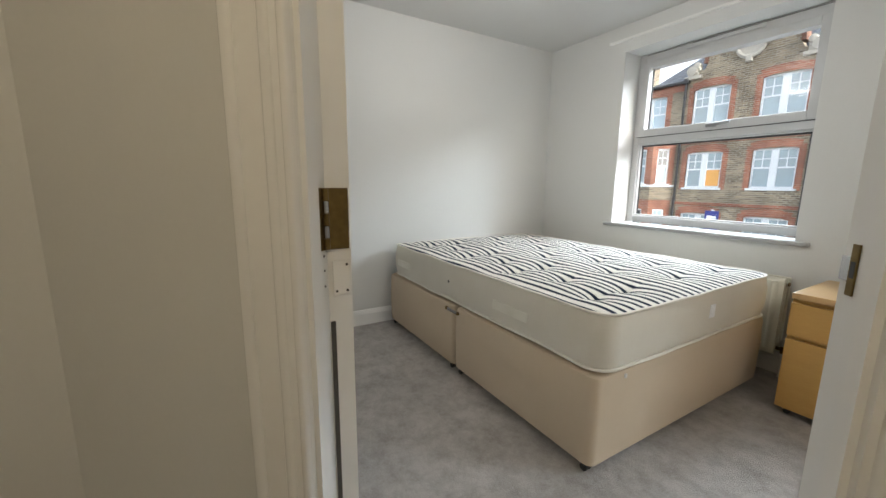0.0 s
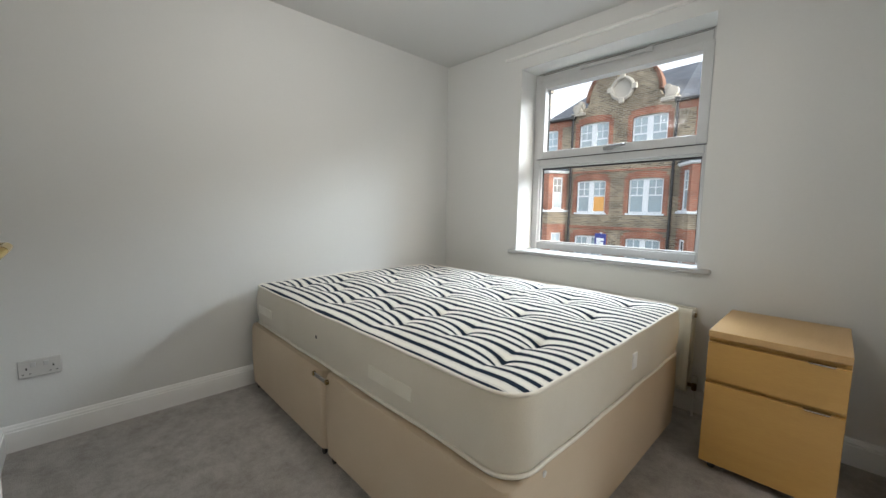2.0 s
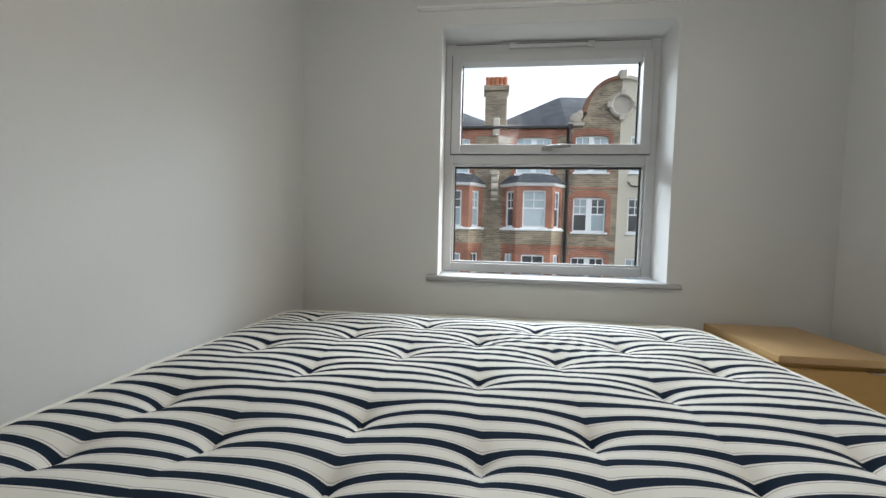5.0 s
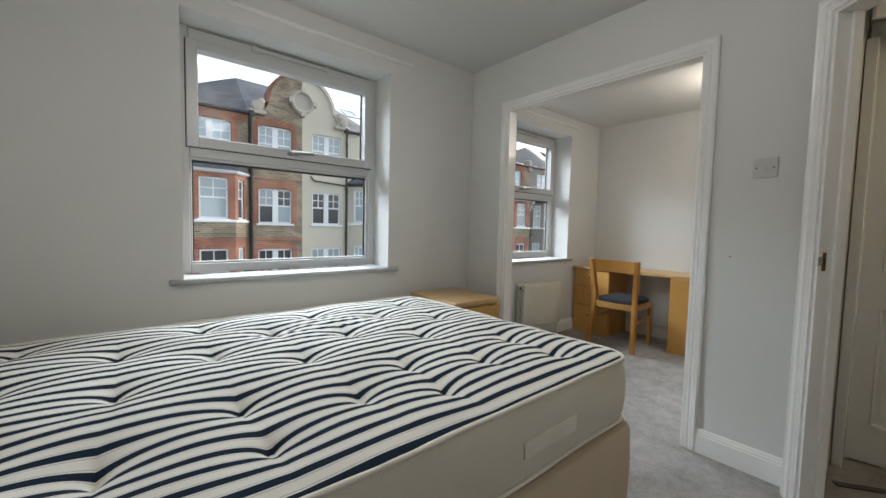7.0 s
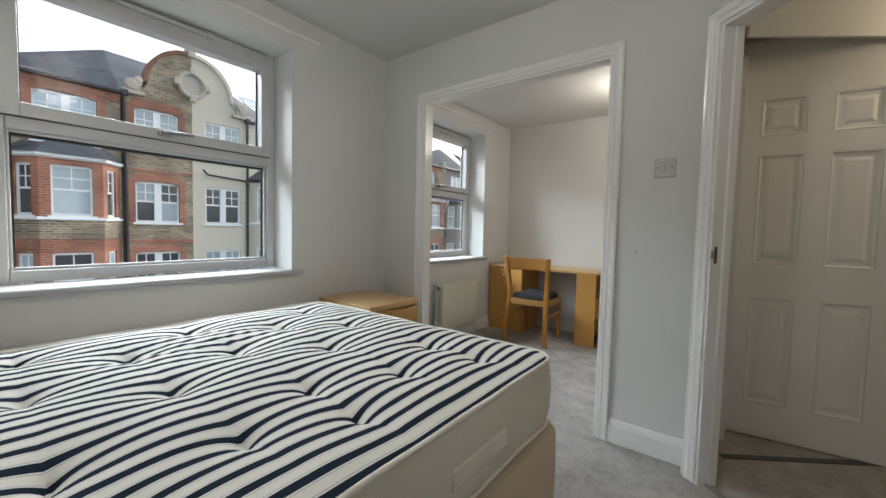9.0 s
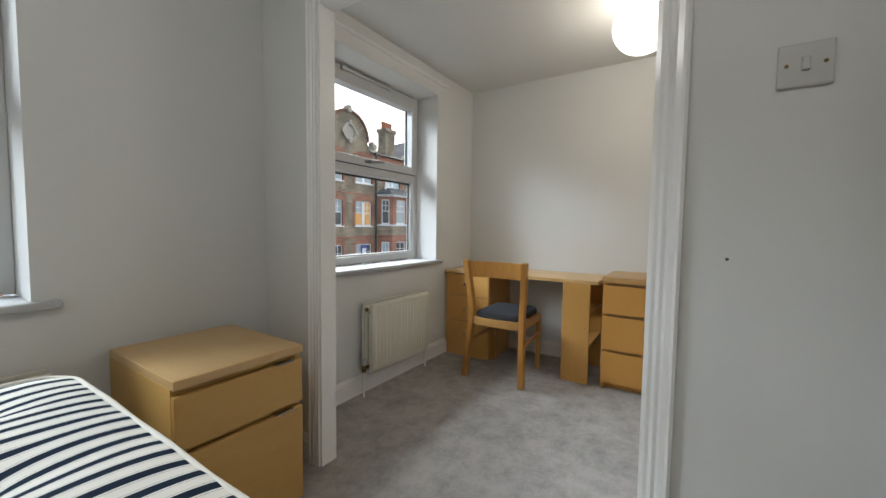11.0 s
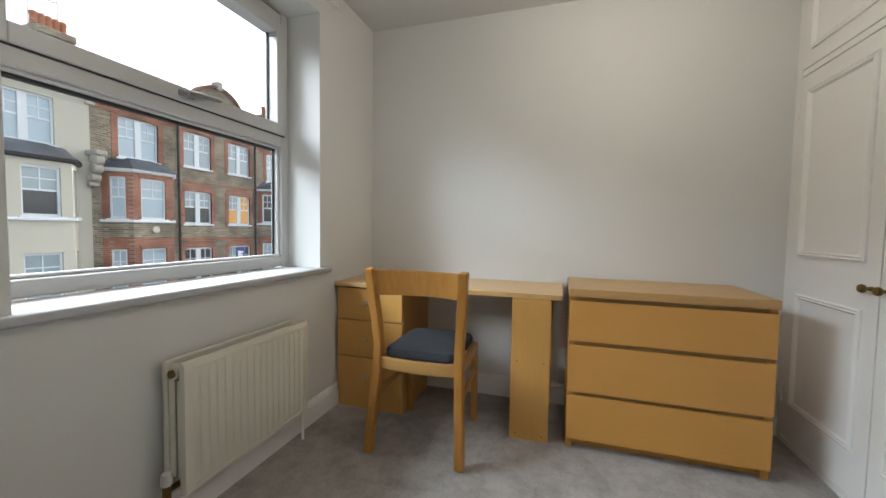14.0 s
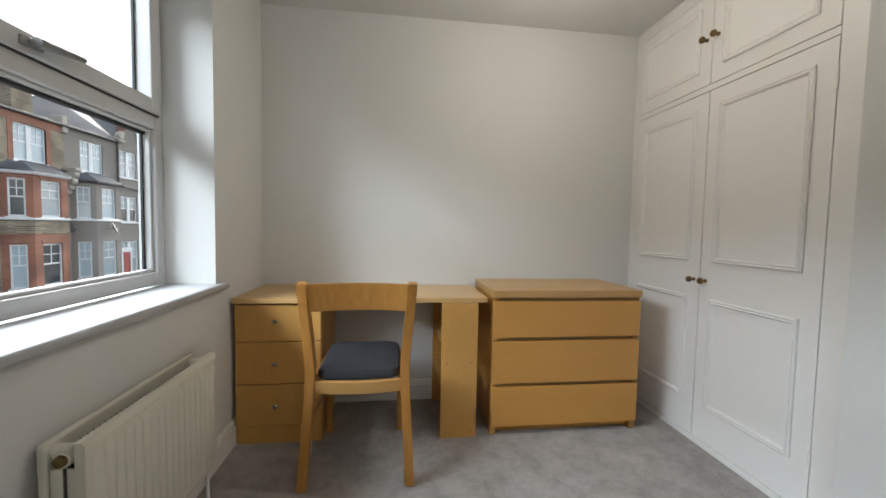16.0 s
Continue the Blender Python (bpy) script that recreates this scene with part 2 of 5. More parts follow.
# ---- structure ----
structure("floor", slab([(XW - 0.15, YO), (XE + 0.15, YO), (XE + 0.15, -5.2), (XW - 0.15, -5.2)], -0.12, 0.0), M_CARPET, "grey short-pile carpet, worn and slightly stained", "floor")
structure("wall_west", boxes((XW - 0.2, -5.2, 0, XW, YO, 2.7)), M_WALL, "plain off-white painted wall", "wall")
structure("wall_east", boxes((XE, -5.2, 0, XE + 0.2, YO, 2.7)), M_WALL, "plain off-white painted wall", "wall")
structure("wall_north", boxes((XW, YN, 0, XE, YO, WZ0), (XW, YN, WZ1, 1.8, YO, 2.7), (1.8, YN, WZ2, XE, YO, 2.7), (XW, YN, WZ0, W1[0], YO, WZ1), (W1[1], YN, WZ0, 1.8, YO, WZ1), (1.8, YN, WZ0, W2[0], YO, WZ2), (W2[1], YN, WZ0, XE, YO, WZ2)), M_WALL, "off-white painted street wall with two deep window reveals", "wall")
structure("wall_partition", boxes((PX0, OP1, 0, PX1, YN, 2.7), (PX0, OP0, OPH, PX1, OP1, 2.7), (PX0, -2.40, 0, PX1, OP0, 2.7)), M_WALL, "off-white partition wall with a wide cased opening", "wall")
structure("wall_south", slab([(XW, YS - 0.10), (XW, YS), dg(DU0 - 0.035, DN1).xy[:], dg(DU0 - 0.035, DN0).xy[:]], 0, 2.7), M_WALL, "off-white painted wall behind the open door", "wall")
pa, pb = dg(DU1, DN0), dg(DU1, DN1)
structure("wall_slanted", slab([(PX0, -2.40), pb.xy[:], pa.xy[:], (PX1, -2.49), (PX1, -2.40)], 0, 2.7), M_WALL, "short slanted wall end beside the doorway", "wall")
structure("wall_above_door", slab([dg(DU0 - 0.035, DN0).xy[:], dg(DU1, DN0).xy[:], dg(DU1, DN1).xy[:], dg(DU0 - 0.035, DN1).xy[:]], DH, 2.7), M_WALL, "off-white wall above the slanted doorway", "wall")
structure("wall_study_south", slab([(PX1, -2.49), (PX1, -2.44), (2.757, -2.44), (2.757, YC - 0.05), (2.695, YC - 0.05), (2.695, -2.49)], 0, 2.7), M_WALL, "off-white painted wall beside the fitted cupboards", "wall")
structure("wall_above_cupboard", boxes((2.757, YC - 0.05, HS - 0.005, XE, YC - 0.002, 2.7)), M_WALL, "off-white wall above the fitted cupboards", "wall")
structure("ceiling_bedroom", slab([(XW, YN), (PX0, YN), (PX0, -2.40), pb.xy[:], dg(DU0 - 0.035, DN1).xy[:], (XW, YS)], HB, HB + 0.05), M_CEIL, "matt white plaster ceiling", "ceiling")
structure("ceiling_study", boxes((PX1, YC + 0.0, HS, XE, YN, HS + 0.05)), M_CEIL, "matt white plaster ceiling", "ceiling")
structure("roof_slab", boxes((XW - 0.2, -5.2, 2.72, XE + 0.2, YO, 2.8)), M_CEIL, "plain slab above the rooms", "ceiling")
# hall behind the slanted doorway
HX, HY = 2.648, -3.187
hd = Vector((-0.57, 0.82)).normalized()
hn = Vector((-hd.y, hd.x)) * -1.0


def hall_pt(along, deep):
    p = Vector((HX, HY)) + hd * along + hn * deep
    return (p.x, p.y)


structure("wall_hall_head", slab([hall_pt(-0.02, 0), hall_pt(0.80, 0), hall_pt(0.80, 0.02), hall_pt(-0.02, 0.02)], 2.085, 2.7), M_WALL, "off-white wall above the hall door", "wall")
structure("wall_hall_east", slab([hall_pt(-0.03, 0), hall_pt(-0.03, 0.1), (HX + 1.2, -4.6), (HX + 1.0, -4.7)], 0, 2.7), M_WALL, "off-white hall wall", "wall")
structure("wall_hall_left", slab([dg(DU0 - 0.035, DN0).xy[:], dg(DU0 - 0.035, DN1 - 0.02).xy[:], dg(-1.95, DN1 - 0.02).xy[:], dg(-1.95, DN0).xy[:]], 0, 2.7), M_WALL, "off-white hall wall beside the doorway", "wall")
structure("wall_hall_south", boxes((0.2, -4.75, 0, XE, -4.65, 2.7)), M_WALL, "off-white hall wall", "wall")
structure("wall_hall_west", boxes((0.80, -4.75, 0, 0.88, YS - 0.1, 2.7)), M_WALL, "off-white hall wall", "wall")
structure("ceiling_hall", slab([(0.8, -4.75), (XE, -4.75), (XE, YC - 0.05), (2.757, YC - 0.05), (2.695, -2.49), (PX1, -2.49), pa.xy[:], dg(DU0 - 0.035, DN0).xy[:], (0.8, YS - 0.1)], 2.42, 2.46), M_CEIL, "matt white plaster ceiling", "ceiling")
structure("wall_closet", boxes((2.87, -4.65, 0, 2.90, YC - 0.05, 2.7)), M_WALL, "off-white closet wall", "wall")

# mouldings
SKIRT = [(0, 0), (0.016, 0), (0.016, 0.096), (0.012, 0.099), (0.012, 0.108), (0.009, 0.112), (0.006, 0.123), (0.0, 0.128)]


def skirting(points, inward):
    """Skirting along a line of plan points; inward is the side of the room seen along it (+1: left of the way)."""
    path = []
    for i, p in enumerate(points):
        p = Vector(p)
        dirs = []
        if i > 0:
            dirs.append((p - Vector(points[i - 1])).normalized())
        if i < len(points) - 1:
            dirs.append((Vector(points[i + 1]) - p).normalized())
        ns = [Vector((-d.y, d.x)) * inward for d in dirs]
        o = sum(ns, Vector((0, 0)))
        o = o / (o.length_squared or 1) * len(ns) if len(ns) == 1 else o * (2 / (o.length_squared or 1))
        path.append(((p.x, p.y, 0), (o.x, o.y, 0), (0, 0, 1)))
    return swept(SKIRT, path)


structure("baseboard_bedroom", skirting([(0.45, YS), (XW, YS), (XW, YN), (PX0, YN), (PX0, OP1 + 0.06)], -1), M_GLOSS, "white gloss-painted wooden skirting board", "baseboard")
structure("baseboard_partition", skirting([(PX0, OP0 - 0.06), (PX0, -2.40), dg(DU1 + 0.065, DN1).xy[:]], -1), M_GLOSS, "white gloss-painted wooden skirting board", "baseboard")
structure("baseboard_study", skirting([(PX1, OP1 + 0.06), (PX1, YN), (XE, YN), (XE, YC)], -1), M_GLOSS, "white gloss-painted wooden skirting board", "baseboard")

ARCH = [(0, 0), (0, 0.055), (0.014, 0.055), (0.018, 0.048), (0.014, 0.042), (0.014, 0.030), (0.009, 0.024), (0.012, 0.016), (0.008, 0.008), (0.010, 0.0)]


def architrave(p0, p1, high, out, width=0.06):
    """A moulded casing round an opening between plan points p0 and p1, proud on the side out."""
    p0, p1, out = Vector(p0), Vector(p1), Vector((*out, 0))
    d = (p1 - p0).normalized()
    k = width / 0.055
    prof = [(a * 1.25, b * k) for a, b in ARCH]
    d3 = Vector((d.x, d.y, 0))
    path = [((p0.x, p0.y, 0), out, -d3), ((p0.x, p0.y, high), out, -d3 + Vector((0, 0, 1))), ((p1.x, p1.y, high), out, d3 + Vector((0, 0, 1))), ((p1.x, p1.y, 0), out, d3)]
    return swept(prof, path)


def casing_leg(p0, p1, high, out, width):
    """A head and one leg of casing, on the latch side only."""
    p0, p1, out = Vector(p0), Vector(p1), Vector((*out, 0))
    d = (p1 - p0).normalized()
    d3, prof = Vector((d.x, d.y, 0)), [(a * 1.25, b * width / 0.055) for a, b in ARCH]
    return swept(prof, [((p0.x, p0.y, high), out, (0, 0, 1)), ((p1.x, p1.y, high), out, d3 + Vector((0, 0, 1))), ((p1.x, p1.y, 0), out, d3)])


structure("trim_opening_bedroom", architrave((PX0, OP0), (PX0, OP1), OPH, (-1, 0), 0.062), M_GLOSS, "white gloss-painted moulded casing of the wide opening", "trim")
structure("trim_opening_study", architrave((PX1, OP0), (PX1, OP1), OPH, (1, 0), 0.062), M_GLOSS, "white gloss-painted moulded casing of the wide opening", "trim")
structure("trim_opening_lining", boxes((PX0 - 0.002, OP0, 0, PX1 + 0.002, OP0 + 0.012, OPH), (PX0 - 0.002, OP1 - 0.012, 0, PX1 + 0.002, OP1, OPH), (PX0 - 0.002, OP0 + 0.012, OPH - 0.012, PX1 + 0.002, OP1 - 0.012, OPH)), M_GLOSS, "white gloss-painted lining boards of the opening", "trim")
structure("trim_door_room", casing_leg(dg(DU0 + 0.05, DN1).xy, dg(DU1, DN1).xy, DH, (-R2, R2), 0.062), M_GLOSS, "white gloss-painted moulded door casing", "trim")
def bead(out, at, r):
    return [(out + r * math.sin(radians(a)), at + r * math.cos(radians(a))) for a in range(0, 181, 20)]


HALL_ARCH = [(0, 0), (0, 0.125)] + bead(0.014, 0.112, 0.012) + [(0.015, 0.096), (0.013, 0.054)] + bead(0.010, 0.042, 0.010) + [(0.009, 0.029), (0.008, 0.020)] + bead(0.006, 0.010, 0.009)
ARCH_ROOM, ARCH = ARCH, [(a / 1.25, b * 0.055 / 0.125) for a, b in HALL_ARCH]
structure("trim_door_hall", architrave(dg(DU0, DN0).xy, dg(DU1, DN0).xy, DH, (R2, -R2), 0.125), M_GLOSS, "white gloss-painted moulded door casing with round beads", "trim", True)


def slanted_box(u0, n0, z0, u1, n1, z1):
    return slab([dg(u0, n0).xy[:], dg(u1, n0).xy[:], dg(u1, n1).xy[:], dg(u0, n1).xy[:]], z0, z1)


structure("trim_door_jamb", slanted_box(DU0 - 0.03, DN0 - 0.002, 0, DU0, DN1 + 0.002, DH), M_GLOSS, "white gloss-painted door lining on the hinge side", "trim")
structure("trim_door_jamb_latch", slanted_box(DU1 - 0.012, DN0 - 0.002, 0, DU1 + 0.002, DN1 + 0.002, DH), M_GLOSS, "white gloss-painted door lining on the latch side", "trim")
structure("trim_door_jamb_head", slanted_box(DU0, DN0 - 0.002, DH - 0.012, DU1 - 0.012, DN1 + 0.002, DH + 0.002), M_GLOSS, "white gloss-painted head of the door lining", "trim")
structure("trim_door_stop", slanted_box(DU1 - 0.024, DN0 + 0.01, 0, DU1 - 0.012, DN1 - 0.05, DH - 0.012), M_GLOSS, "white gloss-painted door stop", "trim")
structure("trim_door_stop_hinge", slanted_box(DU0, DN0 + 0.01, 0, DU0 + 0.012, DN1 - 0.05, DH - 0.012), M_GLOSS, "white gloss-painted door stop", "trim")
structure("trim_threshold", slanted_box(DU0, DN0 + 0.03, 0, DU1 - 0.012, DN0 + 0.06, 0.005), M_CHROME, "thin metal carpet bar across the doorway", "trim")


def window(n, x0, x1, low, head):
    """A white plastic window: fixed light below, top-hung light above, in its reveal, with a sill board."""
    w = root("window_%d" % n, "white plastic window with a top-hung light over a fixed light", "window", kind="structure")
    tall = head - low
    z0, z1, zm = low, head, low + 0.508 * tall
    ya, yb = -0.045, 0.028
    part("window_frame", boxes((x0, ya, z0, x0 + 0.055, yb, z1), (x1 - 0.055, ya, z0, x1, yb, z1), (x0 + 0.055, ya, z0, x1 - 0.055, yb, z0 + 0.055), (x0 + 0.055, ya, z1 - 0.080, x1 - 0.055, yb, z1), (x0 + 0.055, ya, zm - 0.04, x1 - 0.055, yb, zm + 0.035), bevel=0.006), M_UPVC, w)
    part("frame_lip", boxes((x0 + 0.055, -0.03, z0 + 0.055, x0 + 0.067, 0.0, zm - 0.04), (x1 - 0.067, -0.03, z0 + 0.055, x1 - 0.055, 0.0, zm - 0.04), (x0 + 0.067, -0.03, z0 + 0.055, x1 - 0.067, 0.0, z0 + 0.067), (x0 + 0.067, -0.03, zm - 0.052, x1 - 0.067, 0.0, zm - 0.04), bevel=0.003, seg=1), M_UPVC, w)
    sx0, sx1, sz0, sz1 = x0 + 0.042, x1 - 0.042, zm + 0.018, z1 - 0.072
    sash = part("sash", boxes((sx0, -0.062, sz0, sx0 + 0.058, 0.02, sz1), (sx1 - 0.058, -0.062, sz0, sx1, 0.02, sz1), (sx0 + 0.058, -0.062, sz0, sx1 - 0.058, 0.02, sz0 + 0.058), (sx0 + 0.058, -0.062, sz1 - 0.05, sx1 - 0.058, 0.02, sz1), bevel=0.004), M_UPVC, w)
    part("seal", boxes((x0 + 0.067, -0.004, z0 + 0.067, x0 + 0.076, 0.004, zm - 0.052), (x1 - 0.076, -0.004, z0 + 0.067, x1 - 0.067, 0.004, zm - 0.052), (x0 + 0.067, -0.012, zm - 0.064, x1 - 0.067, 0.004, zm - 0.052)), M_RUBBER, w, "thin black strip of rubber seal and shadow gap")
    part("seal", boxes((sx0 + 0.058, -0.004, sz0 + 0.058, sx0 + 0.066, 0.004, sz1 - 0.05), (sx1 - 0.066, -0.004, sz0 + 0.058, sx1 - 0.058, 0.004, sz1 - 0.05), (sx0 + 0.066, -0.012, sz0 + 0.052, sx1 - 0.066, 0.004, sz0 + 0.066)), M_RUBBER, w, "thin black strip of rubber seal and shadow gap")
    # Black strips draw the shadow gap between opening sash and frame.
    part("seal", boxes((sx0 - 0.004, -0.050, sz0, sx0, -0.040, sz1), (sx1, -0.050, sz0, sx1 + 0.004, -0.040, sz1), (sx0 - 0.004, -0.052, sz0 - 0.005, sx1 + 0.004, -0.040, sz0)), M_RUBBER, w, "thin black strip of rubber seal and shadow gap")
    for a in ((x0 + 0.06, 0.0, z0 + 0.06, x1 - 0.06, 0.004, zm - 0.045), (sx0 + 0.05, 0.006, sz0 + 0.05, sx1 - 0.05, 0.010, sz1 - 0.045)):
        p = part("pane", boxes(a), M_GLASS, w, "clear glass pane")
        p.visible_shadow = False
    # handle on the bottom rail of the sash
    hx, hz = (x0 + x1) / 2, sz0 + 0.03
    bm = boxes((hx - 0.035, -0.072, hz - 0.012, hx + 0.03, -0.060, hz + 0.012), bevel=0.004)
    tube(bm, (hx - 0.01, -0.070, hz), (hx - 0.01, -0.098, hz), 0.010)
    hnd = part("handle", bm, M_HANDLE, w, "dull grey metal window handle", True)
    bm = bmesh.new()
    tube(bm, (hx - 0.022, -0.096, hz - 0.003), (hx + 0.125, -0.100, hz + 0.012), 0.014, 0.009)
    part("lever", bm, M_HANDLE, hnd, "", True)
    # trickle vent along the head
    vent = part("vent", boxes((hx - 0.21, -0.064, z1 - 0.042, hx + 0.21, -0.045, z1 - 0.020), bevel=0.004), M_UPVC, w, "slim white trickle vent")
    for s in (-1, 1):
        part("end_cap", boxes((hx + s * 0.228 - 0.018, -0.068, z1 - 0.046, hx + s * 0.228 + 0.018, -0.045, z1 - 0.016), bevel=0.005), M_UPVC, vent)
    # No groove is cut: a black strip paints the shadow line.
    part("shadow_line", boxes((x0 + 0.060, -0.047, z1 - 0.012, x1 - 0.060, -0.044, z1 - 0.009)), M_RUBBER, vent, "thin black strip drawn as a shadow line")
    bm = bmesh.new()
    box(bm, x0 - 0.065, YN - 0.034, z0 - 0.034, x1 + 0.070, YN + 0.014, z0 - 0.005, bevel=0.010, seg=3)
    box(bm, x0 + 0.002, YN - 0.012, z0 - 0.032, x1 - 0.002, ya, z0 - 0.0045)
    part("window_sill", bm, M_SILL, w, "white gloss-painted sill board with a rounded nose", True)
    return w


window(1, *W1, 0.852, WZ1)
window(2, *W2, 0.836, WZ2)


# ---- bedroom things ----
BX0, BX1, BXM, BY0, BY1 = -0.815, 1.205, 0.185, -2.042, -0.535
DIVZ, MATZ = 0.430, 0.690
MX0, MX1, MY0, MY1 = -0.785, 1.215, -2.022, -0.555        # the mattress is a little smaller than its base


def rounded_rect(x0, y0, x1, y1, r, n=8):
    pts = []
    for cx, cy, a0 in ((x1 - r, y1 - r, 0), (x0 + r, y1 - r, 90), (x0 + r, y0 + r, 180), (x1 - r, y0 + r, 270)):
        for i in range(n + 1):
            a = radians(a0 + 90 * i / n)
            pts.append((cx + r * math.cos(a), cy + r * math.sin(a)))
    return pts


def lofted(rings, cap_lo=True, cap_hi=True):
    """A skin over rings of points."""
    bm = bmesh.new()
    vs = [[bm.verts.new(p) for p in r] for r in rings]
    k = len(vs[0])
    for lo, hi in zip(vs, vs[1:]):
        for i in range(k):
            bm.faces.new((lo[i], lo[(i + 1) % k], hi[(i + 1) % k], hi[i]))
    if cap_lo:
        bm.faces.new(vs[0][::-1])
    if cap_hi:
        bm.faces.new(vs[-1])
    return bm


def castor(parent, x, y, high):
    bm = bmesh.new()
    tube(bm, (x, y, high * 0.55), (x, y, high + 0.004), 0.009)
    box(bm, x - 0.014, y - 0.018, high * 0.55, x + 0.014, y + 0.018, high * 0.8, bevel=0.004)
    c = part("castor", bm, M_BLACK, parent, "small black plastic castor", True)
    for s in (-1, 1):
        bm = bmesh.new()
        r = high * 0.42
        turned(bm, [(r * 0.5, -0.008), (r * 0.95, -0.006), (r, 0), (r * 0.95, 0.006), (r * 0.5, 0.008)], Matrix.Translation((x, y + s * 0.011, r)) @ Matrix.Rotation(radians(90), 4, "X"), 18)
        part("wheel", bm, M_BLACK, c, "", True)


def divan_half(x0, x1, label):
    d = root("divan_base", label, "bed base", group="divan halves")
    rings = []
    for z, g in ((0.036, 0.012), (0.046, 0.002), (0.10, 0.0), (0.25, -0.003), (DIVZ - 0.03, 0.0), (DIVZ - 0.008, 0.006), (DIVZ, 0.018)):
        rings.append([(x, y, z) for x, y in rounded_rect(x0 + g, BY0 + g, x1 - g, BY1 - g, 0.035, 5)])
    part("body", lofted(rings), M_DIVAN, d, "", True)
    for x in (x0 + 0.045, x1 - 0.045):
        for y in (BY0 + 0.035, BY1 - 0.05):
            castor(d, x, y, 0.042)
    return d


foot = divan_half(BXM + 0.004, BX1, "beige suede-covered divan base half at the foot of the bed")
divan_half(BX0, BXM - 0.004, "beige suede-covered divan base half against the wall")
# linking bar
lb = root("linking_bar", "small metal linking bar joining the two divan halves", "bed hardware")
part("bar", boxes((BXM - 0.085, BY0 - 0.012, 0.388, BXM + 0.060, BY0 - 0.006, 0.408), bevel=0.002), M_CHROME, lb)
for dx in (-0.075, 0.05):
    bm = bmesh.new()
    turned(bm, [(0.012, -0.007), (0.012, 0.002), (0.008, 0.006)], Matrix.Translation((BXM + dx, BY0 - 0.010, 0.398)) @ Matrix.Rotation(radians(90), 4, "X"), 14)
    part("bolt", bm, M_BRASS, lb, "brass bolt head", True)
bm = bmesh.new()
turned(bm, [(0.010, 0), (0.010, 0.003), (0.005, 0.005)], Matrix.Translation((BX1 - 0.002, -1.86, 0.40)) @ Matrix.Rotation(radians(90), 4, "Y"), 14)
tagged(part("cover_cap", bm, M_PLASTIC, None, "", True), "small white plastic cap on the divan end", "bed hardware")

TUFTS = [(x, y) for x in (-0.58, -0.05, 0.46, 0.99) for y in (-1.82, -1.58, -1.13, -0.72)] + [(x, y) for x in (-0.32, 0.21, 0.73) for y in (-1.71, -1.33, -0.92)]
TUFTS = [(x + 0.012 * math.sin(17 * x + 5 * y), y + 0.012 * math.cos(11 * x - 7 * y)) for x, y in TUFTS]


def ticking_material():
    """Cream mattress ticking with navy stripes along the bed, a thin grey line in each pale band."""
    m = bpy.data.materials.new("striped mattress ticking")
    m.use_nodes = True
    n, l = m.node_tree.nodes, m.node_tree.links
    b = n["Principled BSDF"]
    b.inputs["Roughness"].default_value, b.inputs["Specular IOR Level"].default_value = 0.95, 0.03
    at, sep = n.new("ShaderNodeAttribute"), n.new("ShaderNodeSeparateXYZ")
    at.attribute_name = "cloth"
    l.new(at.outputs["Vector"], sep.inputs[0])
    div, fr = n.new("ShaderNodeMath"), n.new("ShaderNodeMath")
    div.operation, div.inputs[1].default_value, fr.operation = "DIVIDE", 0.0549, "FRACT"
    l.new(sep.outputs["Y"], div.inputs[0])
    l.new(div.outputs[0], fr.inputs[0])
    ramp = n.new("ShaderNodeValToRGB")
    cr = ramp.color_ramp
    cream, navy, grey = (0.82, 0.79, 0.72, 1), (0.020, 0.030, 0.048, 1), (0.36, 0.36, 0.37, 1)
    cr.elements[0].position, cr.elements[0].color = 0.0, cream
    cr.elements[1].position, cr.elements[1].color = 0.06, cream
    for p, c in ((0.195, cream), (0.205, grey), (0.222, grey), (0.232, cream), (0.29, cream), (0.305, navy), (0.675, navy), (0.69, cream), (0.748, cream), (0.758, grey), (0.775, grey), (0.785, cream)):
        e = cr.elements.new(p)
        e.color = c
    l.new(fr.outputs[0], ramp.inputs["Fac"])
    weave, soil, mix = n.new("ShaderNodeTexNoise"), n.new("ShaderNodeTexNoise"), n.new("ShaderNodeMix")
    weave.inputs["Scale"].default_value, soil.inputs["Scale"].default_value = 700, 4
    l.new(at.outputs["Vector"], weave.inputs["Vector"])
    l.new(at.outputs["Vector"], soil.inputs["Vector"])
    mix.data_type, mix.blend_type = "RGBA", "MULTIPLY"
    mix.inputs["Factor"].default_value = 0.16
    l.new(ramp.outputs["Color"], mix.inputs["A"])
    l.new(soil.outputs["Fac"], mix.inputs["B"])
    l.new(mix.outputs["Result"], b.inputs["Base Color"])
    bump = n.new("ShaderNodeBump")
    bump.inputs["Strength"].default_value, bump.inputs["Distance"].default_value = 0.25, 0.003
    l.new(weave.outputs["Fac"], bump.inputs["Height"])
    l.new(bump.outputs["Normal"], b.inputs["Normal"])
    return m


M_TICK = ticking_material()


